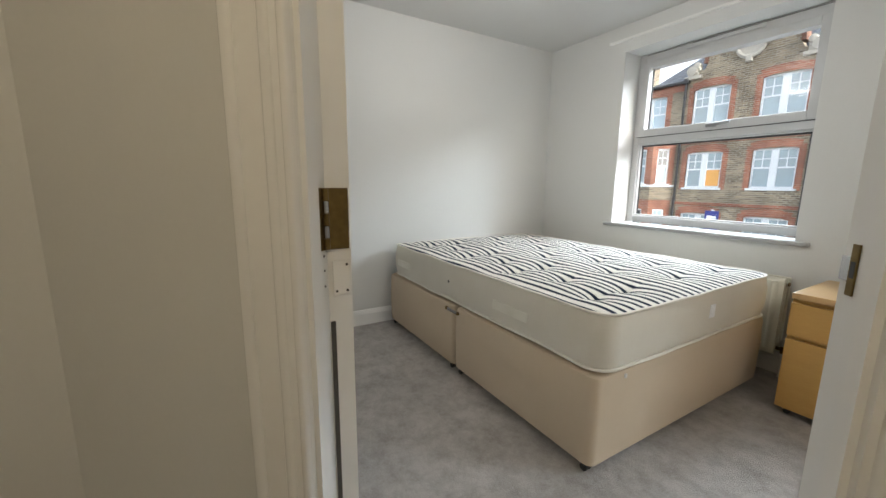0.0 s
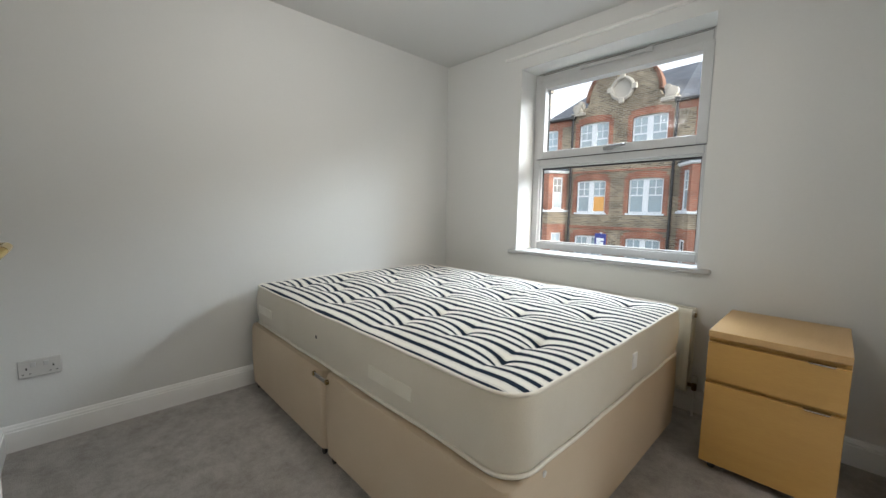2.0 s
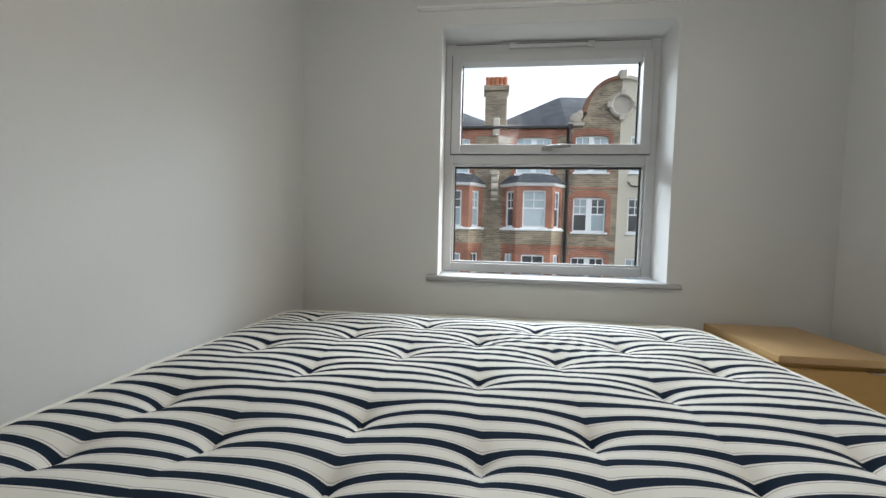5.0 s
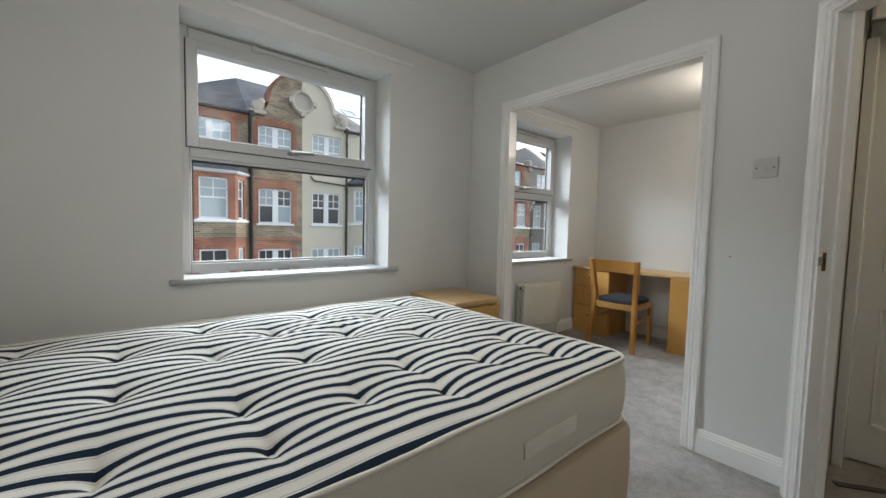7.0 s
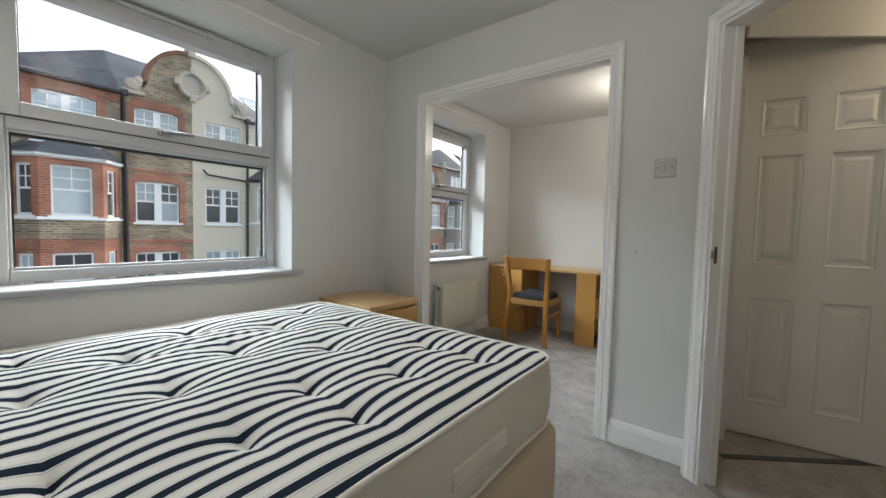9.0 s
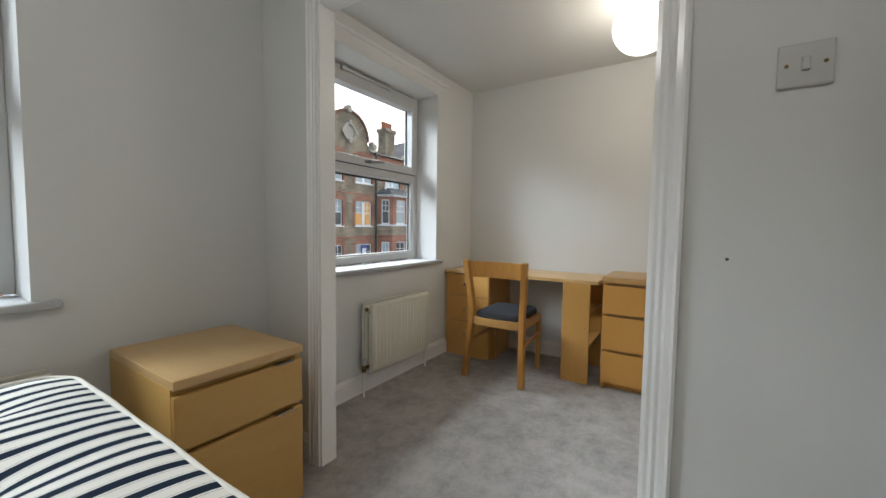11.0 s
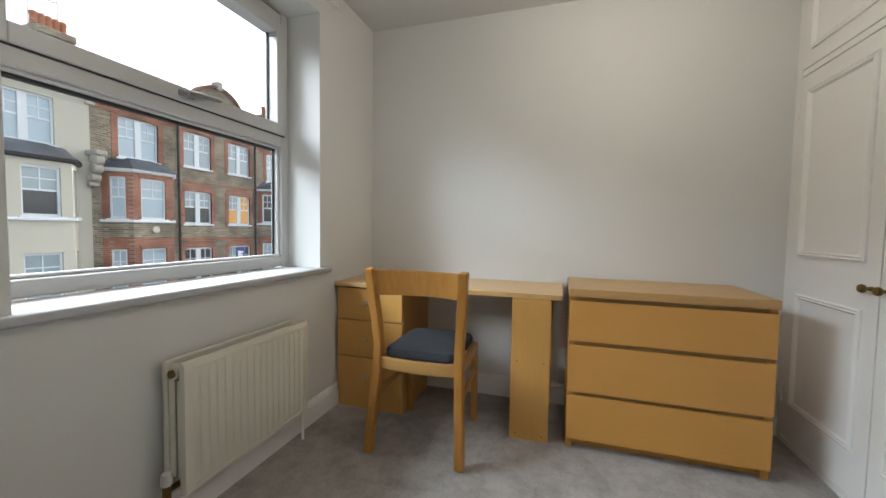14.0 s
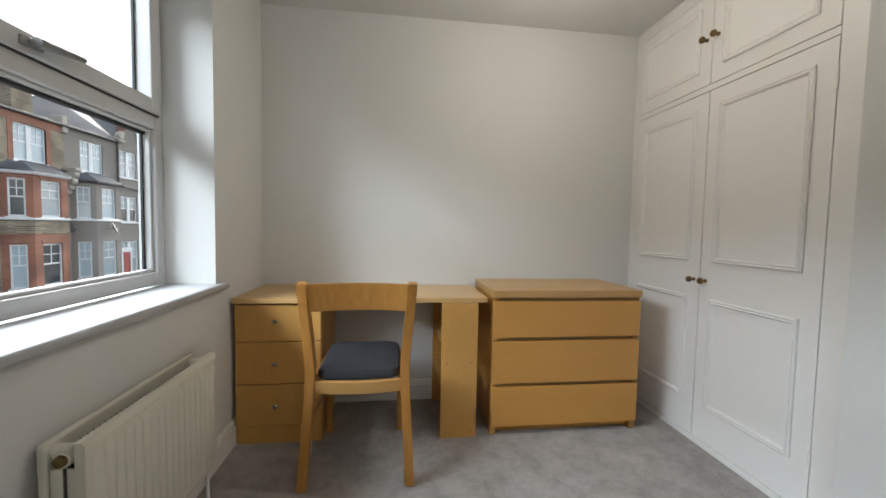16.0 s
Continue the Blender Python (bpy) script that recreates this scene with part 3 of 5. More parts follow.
def mattress():
    mt = root("mattress", "tufted double mattress with navy-striped cream ticking, bare on the divan", "mattress")
    # quilted top as a dimpled sheet
    nx, ny, r = 204, 150, 0.10
    bm = bmesh.new()
    lay = bm.verts.layers.float_vector.new("cloth")
    grid = []
    x0, x1, y0, y1 = MX0 + 0.004, MX1 - 0.004, MY0 + 0.004, MY1 - 0.004
    for j in range(ny + 1):
        row = []
        for i in range(nx + 1):
            sx, sy = -1 + 2 * i / nx, -1 + 2 * j / ny
            # squeeze the corners to a rounded plan
            hx, hy = (x1 - x0) / 2, (y1 - y0) / 2
            px, py = sx * hx, sy * hy
            qx, qy = max(abs(px) - (hx - r), 0), max(abs(py) - (hy - r), 0)
            k = max(qx, qy)
            if qx > 0 and qy > 0:
                s = k / math.hypot(qx, qy)
                px = math.copysign(hx - r + qx * s, px)
                py = math.copysign(hy - r + qy * s, py)
            x, y = (x0 + x1) / 2 + px, (y0 + y1) / 2 + py
            edge = min(hx - abs(sx * hx), hy - abs(sy * hy))
            z = MATZ - 0.012 + 0.020 * (1 - math.exp(-edge / 0.07))
            mx = my = 0.0
            cx, cy = x, y
            for tx, ty in TUFTS:
                dx, dy = x - tx, y - ty
                d2 = dx * dx + dy * dy
                if d2 < 0.09:
                    d = math.sqrt(d2)
                    z -= 0.030 * math.exp(-d / 0.040) + 0.015 * math.exp(-d2 / 0.016)
                    # creases that run between tufts
                    z -= 0.012 * math.exp(-abs(dx) / 0.016) * math.exp(-d / 0.085)
                    pull = 0.016 * math.exp(-d2 / 0.006)
                    mx += dx * pull / (d + 0.02)
                    my += dy * pull / (d + 0.02)
            z += 0.0035 * noise.noise(Vector((x * 6, y * 14, 0.3))) + 0.004 * noise.noise(Vector((x * 2.2, y * 2.2, 4.0)))
            # rucked ticking in the middle of the bed
            ruck = math.exp(-((x - 0.38) ** 2 / 0.09 + (y + 0.98) ** 2 / 0.03))
            z += 0.007 * ruck * noise.noise(Vector((x * 30 + y * 18, y * 9, 2.0)))
            v = bm.verts.new((x, y, z))
            v[lay] = (x + mx, y + my + 0.0051 + 0.006 * noise.noise(Vector((x * 3.0, y * 3.0, 9.0))), 0)
            row.append(v)
        grid.append(row)
    for j in range(ny):
        for i in range(nx):
            bm.faces.new((grid[j][i], grid[j][i + 1], grid[j + 1][i + 1], grid[j + 1][i]))
    part("quilted_top", bm, M_TICK, mt, "navy-striped cream ticking with tufted dimples", True)
    rings = []
    for z, g in ((DIVZ + 0.004, 0.040), (DIVZ + 0.010, 0.020), (DIVZ + 0.022, 0.003), (DIVZ + 0.08, -0.008), (DIVZ + 0.17, -0.009), (MATZ - 0.03, -0.001), (MATZ - 0.014, 0.006)):
        rings.append([(x + 0.004 * noise.noise(Vector((x * 5, y * 5, z * 6))), y + 0.004 * noise.noise(Vector((x * 5, y * 5, 3 + z * 6))), z) for x, y in rounded_rect(MX0 + g, MY0 + g, MX1 - g, MY1 - g, 0.10, 8)])
    # subdivide the long sides so that they can ripple
    part("border", lofted(rings, True, False), M_BORDER, mt, "cream quilted side border", True)
    for z, g in ((MATZ - 0.014, 0.002), (DIVZ + 0.020, -0.002)):
        cu = bpy.data.curves.new("piping", "CURVE")
        cu.dimensions, cu.bevel_depth, cu.bevel_resolution = "3D", 0.0065, 2
        sp = cu.splines.new("POLY")
        pts = []
        base = rounded_rect(MX0 + g, MY0 + g, MX1 - g, MY1 - g, 0.10, 6)
        for a, b in zip(base, base[1:] + base[:1]):
            steps = max(1, int(math.hypot(b[0] - a[0], b[1] - a[1]) / 0.05))
            for s in range(steps):
                pts.append((a[0] + (b[0] - a[0]) * s / steps, a[1] + (b[1] - a[1]) * s / steps))
        sp.points.add(len(pts) - 1)
        for p, (x, y) in zip(sp.points, pts):
            p.co = (x, y, z + 0.008 * noise.noise(Vector((x * 4, y * 4, z * 9))), 1)
        sp.use_cyclic_u = True
        cu.materials.append(M_PIPING)
        dg_tmp = new("piping", cu)
        me = bpy.data.meshes.new_from_object(dg_tmp.evaluated_get(bpy.context.evaluated_depsgraph_get()))
        bpy.data.objects.remove(dg_tmp)
        for p in me.polygons:
            p.use_smooth = True
        ob = new("piping", me)
        ob.parent = mt
    for k, (tx, ty) in enumerate(TUFTS):
        bm = bmesh.new()
        zt = MATZ - 0.054
        turned(bm, [(0.004, 0), (0.011, 0.001), (0.012, 0.004), (0.006, 0.007)], Matrix.Translation((tx, ty, zt + 0.004)), 12)
        part("tuft", bm, M_BORDER, mt, "cream felt tuft button" if k == 0 else "", True)
    # flat fabric flags on the south border, a care label on the foot end, an air eyelet
    for xa, xb in ((0.545, 0.805), (-0.66, -0.46)):
        part("border_flag", boxes((xa, MY0 - 0.014, 0.522, xb, MY0 - 0.004, 0.572), bevel=0.003), M_FLAG, mt, "pale stitched fabric flag")
    part("care_label", boxes((MX1 + 0.004, -1.262, 0.545, MX1 + 0.0105, -1.215, 0.610), bevel=0.002), M_LABEL, mt, "small white care label")
    bm = bmesh.new()
    turned(bm, [(0.009, 0.0), (0.009, 0.004), (0.004, 0.005)], Matrix.Translation((0.10, MY0 - 0.006, 0.565)) @ Matrix.Rotation(radians(90), 4, "X"), 14)
    part("eyelet", bm, M_BLACK, mt, "small dark air eyelet", True)


M_FLAG = material("pale flag cloth", (0.84, 0.81, 0.73), 0.8, (0.66, 0.62, 0.52), 300, 8, 0.25, 0.2)
M_LABEL = material("white label", (0.92, 0.92, 0.92), 0.7, (0.66, 0.66, 0.66), 80, 20, 0.25)
mattress()


def pedestal_cabinet():
    c = root("bedside_cabinet", "beech-veneered two-drawer cabinet on black castors beside the bed", "cabinet", (1.600, 0, 0))
    x0, x1, y0, y1 = -0.222, 0.218, -0.800, -0.282
    part("top", boxes((x0, y0 - 0.004, 0.618, x1, y1, 0.648), bevel=0.003), M_BEECH_TOP, c)
    for xa in (x0, x1 - 0.018):
        part("side_panel", boxes((xa, y0 + 0.022, 0.038, xa + 0.018, y1, 0.618), bevel=0.0015), M_CABINET, c)
    part("back_panel", boxes((x0 + 0.018, y1 - 0.01, 0.038, x1 - 0.018, y1, 0.618)), M_CABINET, c)
    part("bottom", boxes((x0 + 0.018, y0 + 0.024, 0.038, x1 - 0.018, y1 - 0.01, 0.056)), M_CABINET, c)
    part("inner_rail", boxes((x0 + 0.018, y0 + 0.024, 0.40, x1 - 0.018, y0 + 0.040, 0.612)), M_CABINET, c)
    for za, zb in ((0.428, 0.596), (0.038, 0.408)):
        d = part("drawer", boxes((x0 + 0.001, y0, za, x1 - 0.001, y0 + 0.020, zb), bevel=0.002), M_CABINET, c)
        part("handle", boxes((0.100, y0 - 0.008, zb + 0.001, 0.178, y0 + 0.016, zb + 0.004), (0.104, y0 - 0.009, zb - 0.001, 0.174, y0 - 0.006, zb + 0.004), bevel=0.001), M_CHROME, d, "slim satin metal tab handle")
    for x in (x0 + 0.045, x1 - 0.045):
        for y in (y0 + 0.05, y1 - 0.06):
            castor(c, x, y, 0.040)


pedestal_cabinet()


# Fin grey darkened to put the shade between the panels into the colour.
M_FIN_DARK = material("dark grey fin steel", (0.13, 0.125, 0.115), 0.8, (0.06, 0.058, 0.055), 60, 6, 0.25, 0.2)


def radiator(x0, x1, z0, z1, label, front=-0.364):
    """A panel radiator on the street wall: fluted front panel, back panel, grille, valves and tails."""
    r = root("radiator", label, "radiator", group="radiators")
    n = int((x1 - x0 - 0.05) / 0.0333)
    step = (x1 - x0 - 0.05) / n
    bm = bmesh.new()
    # fluted sheet: columns of raised strips between flat head and foot
    xs, off = [x0, x0 + 0.022], [0.0, 0.0]
    for i in range(n):
        a = x0 + 0.025 + i * step
        xs += [a + 0.004, a + 0.010, a + step - 0.010, a + step - 0.004]
        off += [0.0, -0.009, -0.009, 0.0]
    xs += [x1 - 0.022, x1]
    off += [0.0, 0.0]
    zs = [z0, z0 + 0.012, z0 + 0.030, z0 + 0.045, z1 - 0.045, z1 - 0.030, z1 - 0.010, z1]
    amp = [0, 0, 0, 1, 1, 0, 0, 0]
    back = [0.008, 0, 0, 0, 0, 0, 0, 0.008]
    vs = [[bm.verts.new((x, front + o * k + bk, z)) for x, o in zip(xs, off)] for z, k, bk in zip(zs, amp, back)]
    for a, b in zip(vs, vs[1:]):
        for i in range(len(xs) - 1):
            bm.faces.new((a[i], a[i + 1], b[i + 1], b[i]))
    edge = [v for v in vs[0]] + [row[-1] for row in vs[1:]] + [v for v in vs[-1][::-1]][1:] + [row[0] for row in vs[-2:0:-1]]
    rim = [bm.verts.new((v.co.x, front + 0.022, v.co.z)) for v in edge]
    k = len(edge)
    for i in range(k):
        bm.faces.new((edge[i], rim[i], rim[(i + 1) % k], edge[(i + 1) % k]))
    bmesh.ops.recalc_face_normals(bm, faces=bm.faces)
    part("front_panel", bm, M_RAD, r, "fluted cream steel panel", True)
    part("back_panel", boxes((x0 - 0.004, YN - 0.036, z0, x1 + 0.004, YN - 0.018, z1), bevel=0.006), M_RAD, r)
    bm = bmesh.new()
    for i in range(int((x1 - x0 - 0.08) / 0.02)):
        a = x0 + 0.04 + i * 0.02
        box(bm, a, front + 0.024, z0 + 0.06, a + 0.0015, YN - 0.044, z1 - 0.030)
    part("fins", bm, M_FIN_DARK, r, "convector fins coloured dark for inside shade")
    # folded end plates with a gap between them, and the weld seam along the head and foot
    for xc, s in ((x0, 1), (x1, -1)):
        for ya, yb in ((front + 0.023, front + 0.043), (front + 0.051, YN - 0.037)):
            part("end_plate", boxes((min(xc + s * 0.006, xc + s * 0.010), ya, z0 + 0.055, max(xc + s * 0.006, xc + s * 0.010), yb, z1 - 0.062), bevel=0.001, seg=1), M_RAD, r)
    for zc in (z1 - 0.022, z0 + 0.022):
        part("weld_seam", boxes((x0 + 0.03, front - 0.0025, zc - 0.003, x1 - 0.03, front + 0.002, zc + 0.003), bevel=0.001, seg=1), M_RAD, r)
    for zc in (z0 + 0.03, z1 - 0.03):
        for xa, xb in ((x0 + 0.004, x0 + 0.05), (x1 - 0.05, x1 - 0.004)):
            bm = bmesh.new()
            tube(bm, ((xa + xb) / 2, front + 0.02, zc), ((xa + xb) / 2, YN - 0.026, zc), 0.016)
            part("header", bm, M_RAD, r, "", True)
    for xc, s in ((x0, -1), (x1, 1)):
        bm = bmesh.new()
        tube(bm, (xc + s * -0.03, front + 0.043, z1 - 0.035), (xc + s * 0.006, front + 0.043, z1 - 0.035), 0.019)
        part("collar", bm, M_RAD, r, "", True)
        bm = bmesh.new()
        tube(bm, (xc + s * 0.0, front + 0.043, z1 - 0.035), (xc + s * 0.014, front + 0.043, z1 - 0.035), 0.014, 0.013)
        part("end_plug", bm, M_BRASS, r, "dull brass end plug", True)
        bm = bmesh.new()
        tube(bm, (xc - s * 0.02, front + 0.05, z0 + 0.03), (xc + s * 0.03, front + 0.05, z0 + 0.03), 0.010)
        tube(bm, (xc + s * 0.028, front + 0.05, z0 + 0.005), (xc + s * 0.028, front + 0.05, z0 + 0.055), 0.013)
        v = part("valve", bm, M_BRASS, r, "tarnished brass radiator valve", True)
        bm = bmesh.new()
        turned(bm, [(0.015, 0), (0.017, 0.006), (0.017, 0.030), (0.012, 0.040)], Matrix.Translation((xc + s * 0.028, front + 0.05, z0 + 0.05)), 18)
        part("valve_cap", bm, M_PLASTIC, v, "white plastic valve cap", True)
        bm = bmesh.new()
        tube(bm, (xc + s * 0.028, front + 0.05, 0.0), (xc + s * 0.028, front + 0.05, z0 + 0.01), 0.0075)
        part("pipe", bm, M_GLOSS, r, "white-painted pipe tail", True)
    return r


radiator(-0.10, 1.215, 0.150, 0.625, "cream panel radiator under the window behind the bed")


def curtain_batten(x0, x1, z0, z1, label):
    b = root("curtain_batten", label, "curtain rail", group="curtain battens")
    part("board", boxes((x0, YN - 0.018, z0, x1, YN, z1), bevel=0.002), M_GLOSS, b)
    part("track", boxes((x0 + 0.005, YN - 0.030, z0 + 0.002, x1 - 0.005, YN - 0.018, z0 + 0.012), bevel=0.002), M_GLOSS, b, "slim white curtain track")
    part("end_stop", boxes((x1 - 0.012, YN - 0.034, z0 - 0.003, x1 + 0.004, YN - 0.018, z0 + 0.018), bevel=0.002), M_GLOSS, b)
    part("end_stop", boxes((x0 - 0.004, YN - 0.034, z0 - 0.003, x0 + 0.012, YN - 0.018, z0 + 0.018), bevel=0.002), M_GLOSS, b)


curtain_batten(-0.19, 1.37, 2.330, 2.352, "white-painted batten with a curtain track above the bedroom window")


def socket():
    s = root("wall_socket", "white plastic double wall socket above the skirting", "socket", (XW, -2.972, 0.383), 90)
    # local x runs along the wall, local -y out of it
    part("plate", boxes((-0.073, -0.010, -0.043, 0.073, 0.0, 0.043), bevel=0.004), M_PLASTIC, s)
    for sx in (-0.022, 0.022):
        part("rocker", boxes((sx - 0.009, -0.016, 0.008, sx + 0.009, -0.009, 0.030), bevel=0.002), M_UPVC, s, "white rocker switch")
    for cx in (-0.045, 0.045):
        part("pin_holes", boxes((cx - 0.003, -0.0108, -0.004, cx + 0.003, -0.0095, 0.006), (cx - 0.015, -0.0108, -0.026, cx - 0.008, -0.0095, -0.022), (cx + 0.008, -0.0108, -0.026, cx + 0.015, -0.0095, -0.022)), M_BLACK, s, "dark socket pin holes")


socket()


def light_switch():
    s = root("light_switch", "white plastic light switch with two brass screws", "light switch", (PX0, -2.233, 1.462), -90)
    part("plate", boxes((-0.046, -0.010, -0.046, 0.046, 0.0, 0.046), bevel=0.004), M_PLASTIC, s)
    part("rocker", boxes((-0.007, -0.017, -0.014, 0.007, -0.009, 0.014), bevel=0.002), M_UPVC, s, "white rocker")
    for sx in (-0.031, 0.031):
        bm = bmesh.new()
        turned(bm, [(0.004, 0.0), (0.004, 0.0015), (0.002, 0.002)], Matrix.Translation((sx, -0.010, 0)) @ Matrix.Rotation(radians(90), 4, "X"), 12)
        part("screw", bm, M_BRASS, s, "small brass screw", True)


light_switch()
tagged(part("wall_plug", turned(bmesh.new(), [(0.004, 0.0), (0.003, 0.002)], Matrix.Translation((PX0, -2.119, 1.040)) @ Matrix.Rotation(radians(-90), 4, "Y"), 10), M_BAR), "tiny dark screw plug in the wall", "wall plug")


def raised_panel(x0, z0, x1, z1, face):
    """A sunk moulding with a raised field on a door face at local y = face (out is -y)."""
    bm = bmesh.new()
    rings = []
    for inset, out in ((0.0, 0.001), (0.006, -0.004), (0.016, 0.006), (0.034, 0.006), (0.052, -0.001)):
        rings.append([bm.verts.new(p) for p in ((x0 + inset, face + out, z0 + inset), (x1 - inset, face + out, z0 + inset), (x1 - inset, face + out, z1 - inset), (x0 + inset, face + out, z1 - inset))])
    for a, b in zip(rings, rings[1:]):
        for i in range(4):
            bm.faces.new((a[i], a[(i + 1) % 4], b[(i + 1) % 4], b[i]))
    bm.faces.new(rings[-1])
    return bm


def six_panel_door(name, label, m, width, high, handle):
    """A moulded six-panel door leaf. Local x from the hinge edge to the free edge, local -y the face that is seen."""
    d = root(name, label, "door", kind="structure")
    d.matrix_world = m
    w, t = width, 0.048
    sx = [0.0, 0.105, w / 2 - 0.05, w / 2 + 0.05, w - 0.105, w]
    sz = [0.008, 0.20, 0.80, 0.98, 1.58, 1.68, 1.88, high]
    bm = bmesh.new()
    for a, b in ((0, 1), (2, 3), (4, 5)):
        box(bm, sx[a], 0, sz[0], sx[b], t, sz[-1])
    for a, b in ((0, 1), (2, 3), (4, 5), (6, 7)):
        for c, e in ((1, 2), (3, 4)):
            box(bm, sx[c], 0, sz[a], sx[e], t, sz[b])
    for a, b in ((1, 2), (3, 4), (5, 6)):
        for c, e in ((1, 2), (3, 4)):
            box(bm, sx[c], 0.012, sz[a], sx[e], t - 0.012, sz[b])
    part("leaf", bm, M_GLOSS, d)
    for a, b in ((1, 2), (3, 4), (5, 6)):
        for c, e in ((1, 2), (3, 4)):
            part("panel", raised_panel(sx[c], sz[a], sx[e], sz[b], 0.004), M_GLOSS, d)
    if handle:
        px = w - 0.055
        plate = part("handle_plate", boxes((px - 0.021, -0.009, 0.975, px + 0.021, 0.0, 1.125), bevel=0.003), M_BRASS_BRIGHT, d, "polished brass handle plate")
        cu = bmesh.new()
        tube(cu, (px, -0.006, 1.075), (px, -0.052, 1.075), 0.011, 0.009)
        pts = [(0.0, -0.052, 1.075), (-0.03, -0.058, 1.077), (-0.07, -0.058, 1.072), (-0.10, -0.052, 1.062), (-0.112, -0.046, 1.05)]
        for a, b in zip(pts, pts[1:]):
            tube(cu, (px + a[0], a[1], a[2]), (px + b[0], b[1], b[2]), 0.009)
        part("lever", cu, M_BRASS_BRIGHT, plate, "polished brass scroll lever", True)
    return d


LEAF = Matrix.Translation((1.292, -3.008, 0.0)) @ Matrix.Rotation(radians(175.8), 4, "Z")
# the face seen from the room looks north: the leaf runs west from its hinge
six_panel_door("door_1", "white gloss six-panel door standing wide open against the wall", LEAF, 0.775, 1.99, True)


def hinge_set():
    # brass butt hinge on the leaf edge and jamb, with an old latch plate below it
    h = root("door_hinge", "tarnished brass butt hinge on the open door", "hinge")
    part("leaf_plate", boxes((1.2925, -3.055, 1.032, 1.2945, -3.012, 1.154), bevel=0.0005, seg=1), M_BRASS, h)
    for i in range(5):
        bm = bmesh.new()
        z = 1.032 + 0.0244 * i
        tube(bm, (1.299, -3.058, z + 0.001), (1.299, -3.058, z + 0.0234), 0.0065)
        part("knuckle", bm, M_CHROME if i % 2 else M_BRASS, h, "", True)
    a = dg(DU0 + 0.001, DN1 - 0.036)
    b = dg(DU0 + 0.001, DN1 + 0.001)
    part("jamb_plate", slab([a.xy[:], b.xy[:], dg(DU0 + 0.003, DN1 + 0.001).xy[:], dg(DU0 + 0.003, DN1 - 0.036).xy[:]], 1.032, 1.154), M_BRASS, h)
    p = root("latch_plate", "old white-painted hinge plate on the door edge", "hinge")
    part("plate", boxes((1.2925, -3.048, 0.935, 1.2955, -3.012, 1.008), bevel=0.001, seg=1), M_GLOSS, p)
    for y, z in ((-3.041, 0.944), (-3.019, 0.944), (-3.019, 0.999)):
        bm = bmesh.new()
        turned(bm, [(0.0028, 0), (0.0028, 0.0012)], Matrix.Translation((1.2950, y, z)) @ Matrix.Rotation(radians(90), 4, "Y"), 10)
        part("screw_hole", bm, M_BLACK, p, "dark screw hole")
    # old filled screw holes in the jamb, and a dark strip down the leaf edge
    q = root("jamb_screw_holes", "three old screw holes in the painted door lining", "screw hole")
    for z, r in ((1.020, 0.003), (0.990, 0.002), (0.958, 0.0025)):
        bm = bmesh.new()
        turned(bm, [(r, 0), (r * 0.8, 0.0012)], Matrix.Translation(dg(DU0 + 0.0002, DN1 - 0.022, z)) @ Vector((1, 1, 0)).to_track_quat("Z", "Y").to_matrix().to_4x4(), 10)
        part("screw_hole", bm, M_BAR, q)
    part("dark_strip", boxes((1.2915, -3.055, 0.30, 1.2928, -3.045, 0.88), bevel=0.0003, seg=1), M_BAR, p, "dark strip down the leaf edge")


hinge_set()


def strike_plate():
    s = root("strike_plate", "worn brass strike plate on the door lining", "latch")
    s.matrix_world = Matrix.Translation(dg(DU1 - 0.0125, -3.088)) @ Matrix.Rotation(radians(135), 4, "Z")
    # local x along n, local -y out of the lining towards the opening
    part("plate", boxes((0.000, -0.001, 1.010, 0.013, 0.002, 1.085), bevel=0.0004, seg=1), M_BRASS, s)
    part("lip", boxes((0.012, -0.001, 1.030, 0.030, 0.002, 1.066), bevel=0.0008, seg=1), M_CHROME, s, "bright metal lip")
    part("latch_hole", boxes((0.002, 0.0018, 1.036, 0.010, 0.0026, 1.060)), M_BLACK, s, "dark latch hole")


strike_plate()

hall_leaf = Vector((2.572, -2.54)) - Vector((HX, HY))
hall_turn = math.degrees(math.atan2(hall_leaf.y, hall_leaf.x))
six_panel_door("door_2", "white gloss six-panel door standing ajar across the hall", pose(HX, HY, 0.0, 0, 0, hall_turn) @ Matrix.Scale(-1, 4, (0, 1, 0)), 0.69, 2.20, False)

lu = hall_leaf.normalized()
lb0, lb1 = Vector((HX, HY)) + lu * 0.01, Vector((HX, HY)) + lu * 0.80
lo2 = Vector((lu.y, -lu.x)) * 0.05
# Added filler panel that closes the dark gap over the hall door leaf.
structure("wall_over_hall_door", slab([(lb0 + lo2).to_tuple(), (lb1 + lo2).to_tuple(), (lb1 + lo2 * 1.4).to_tuple(), (lb0 + lo2 * 1.4).to_tuple()], 2.1, 2.419), M_WALL, "off-white filler panel added behind the hall door head", "wall")
structure("trim_hall_threshold", slab([hall_pt(0.0, 0.02), hall_pt(0.78, 0.02), hall_pt(0.78, 0.055), hall_pt(0.0, 0.055)], 0.0, 0.006), M_BAR, "dark carpet bar across the hall doorway", "trim")

# Added white post that lightens the dark slit beside the hall door.
structure("trim_hall_jamb", boxes((2.43, -2.535, 0, 2.60, -2.495, 2.085), bevel=0.003), M_GLOSS, "white gloss filler post added beside the hall door", "trim")

# ---- study things ----
radiator(2.668, 3.290, 0.160, 0.605, "cream fluted panel radiator below the study window")
curtain_batten(2.20, 3.685, 2.285, 2.307, "white-painted batten with a curtain track above the study window")


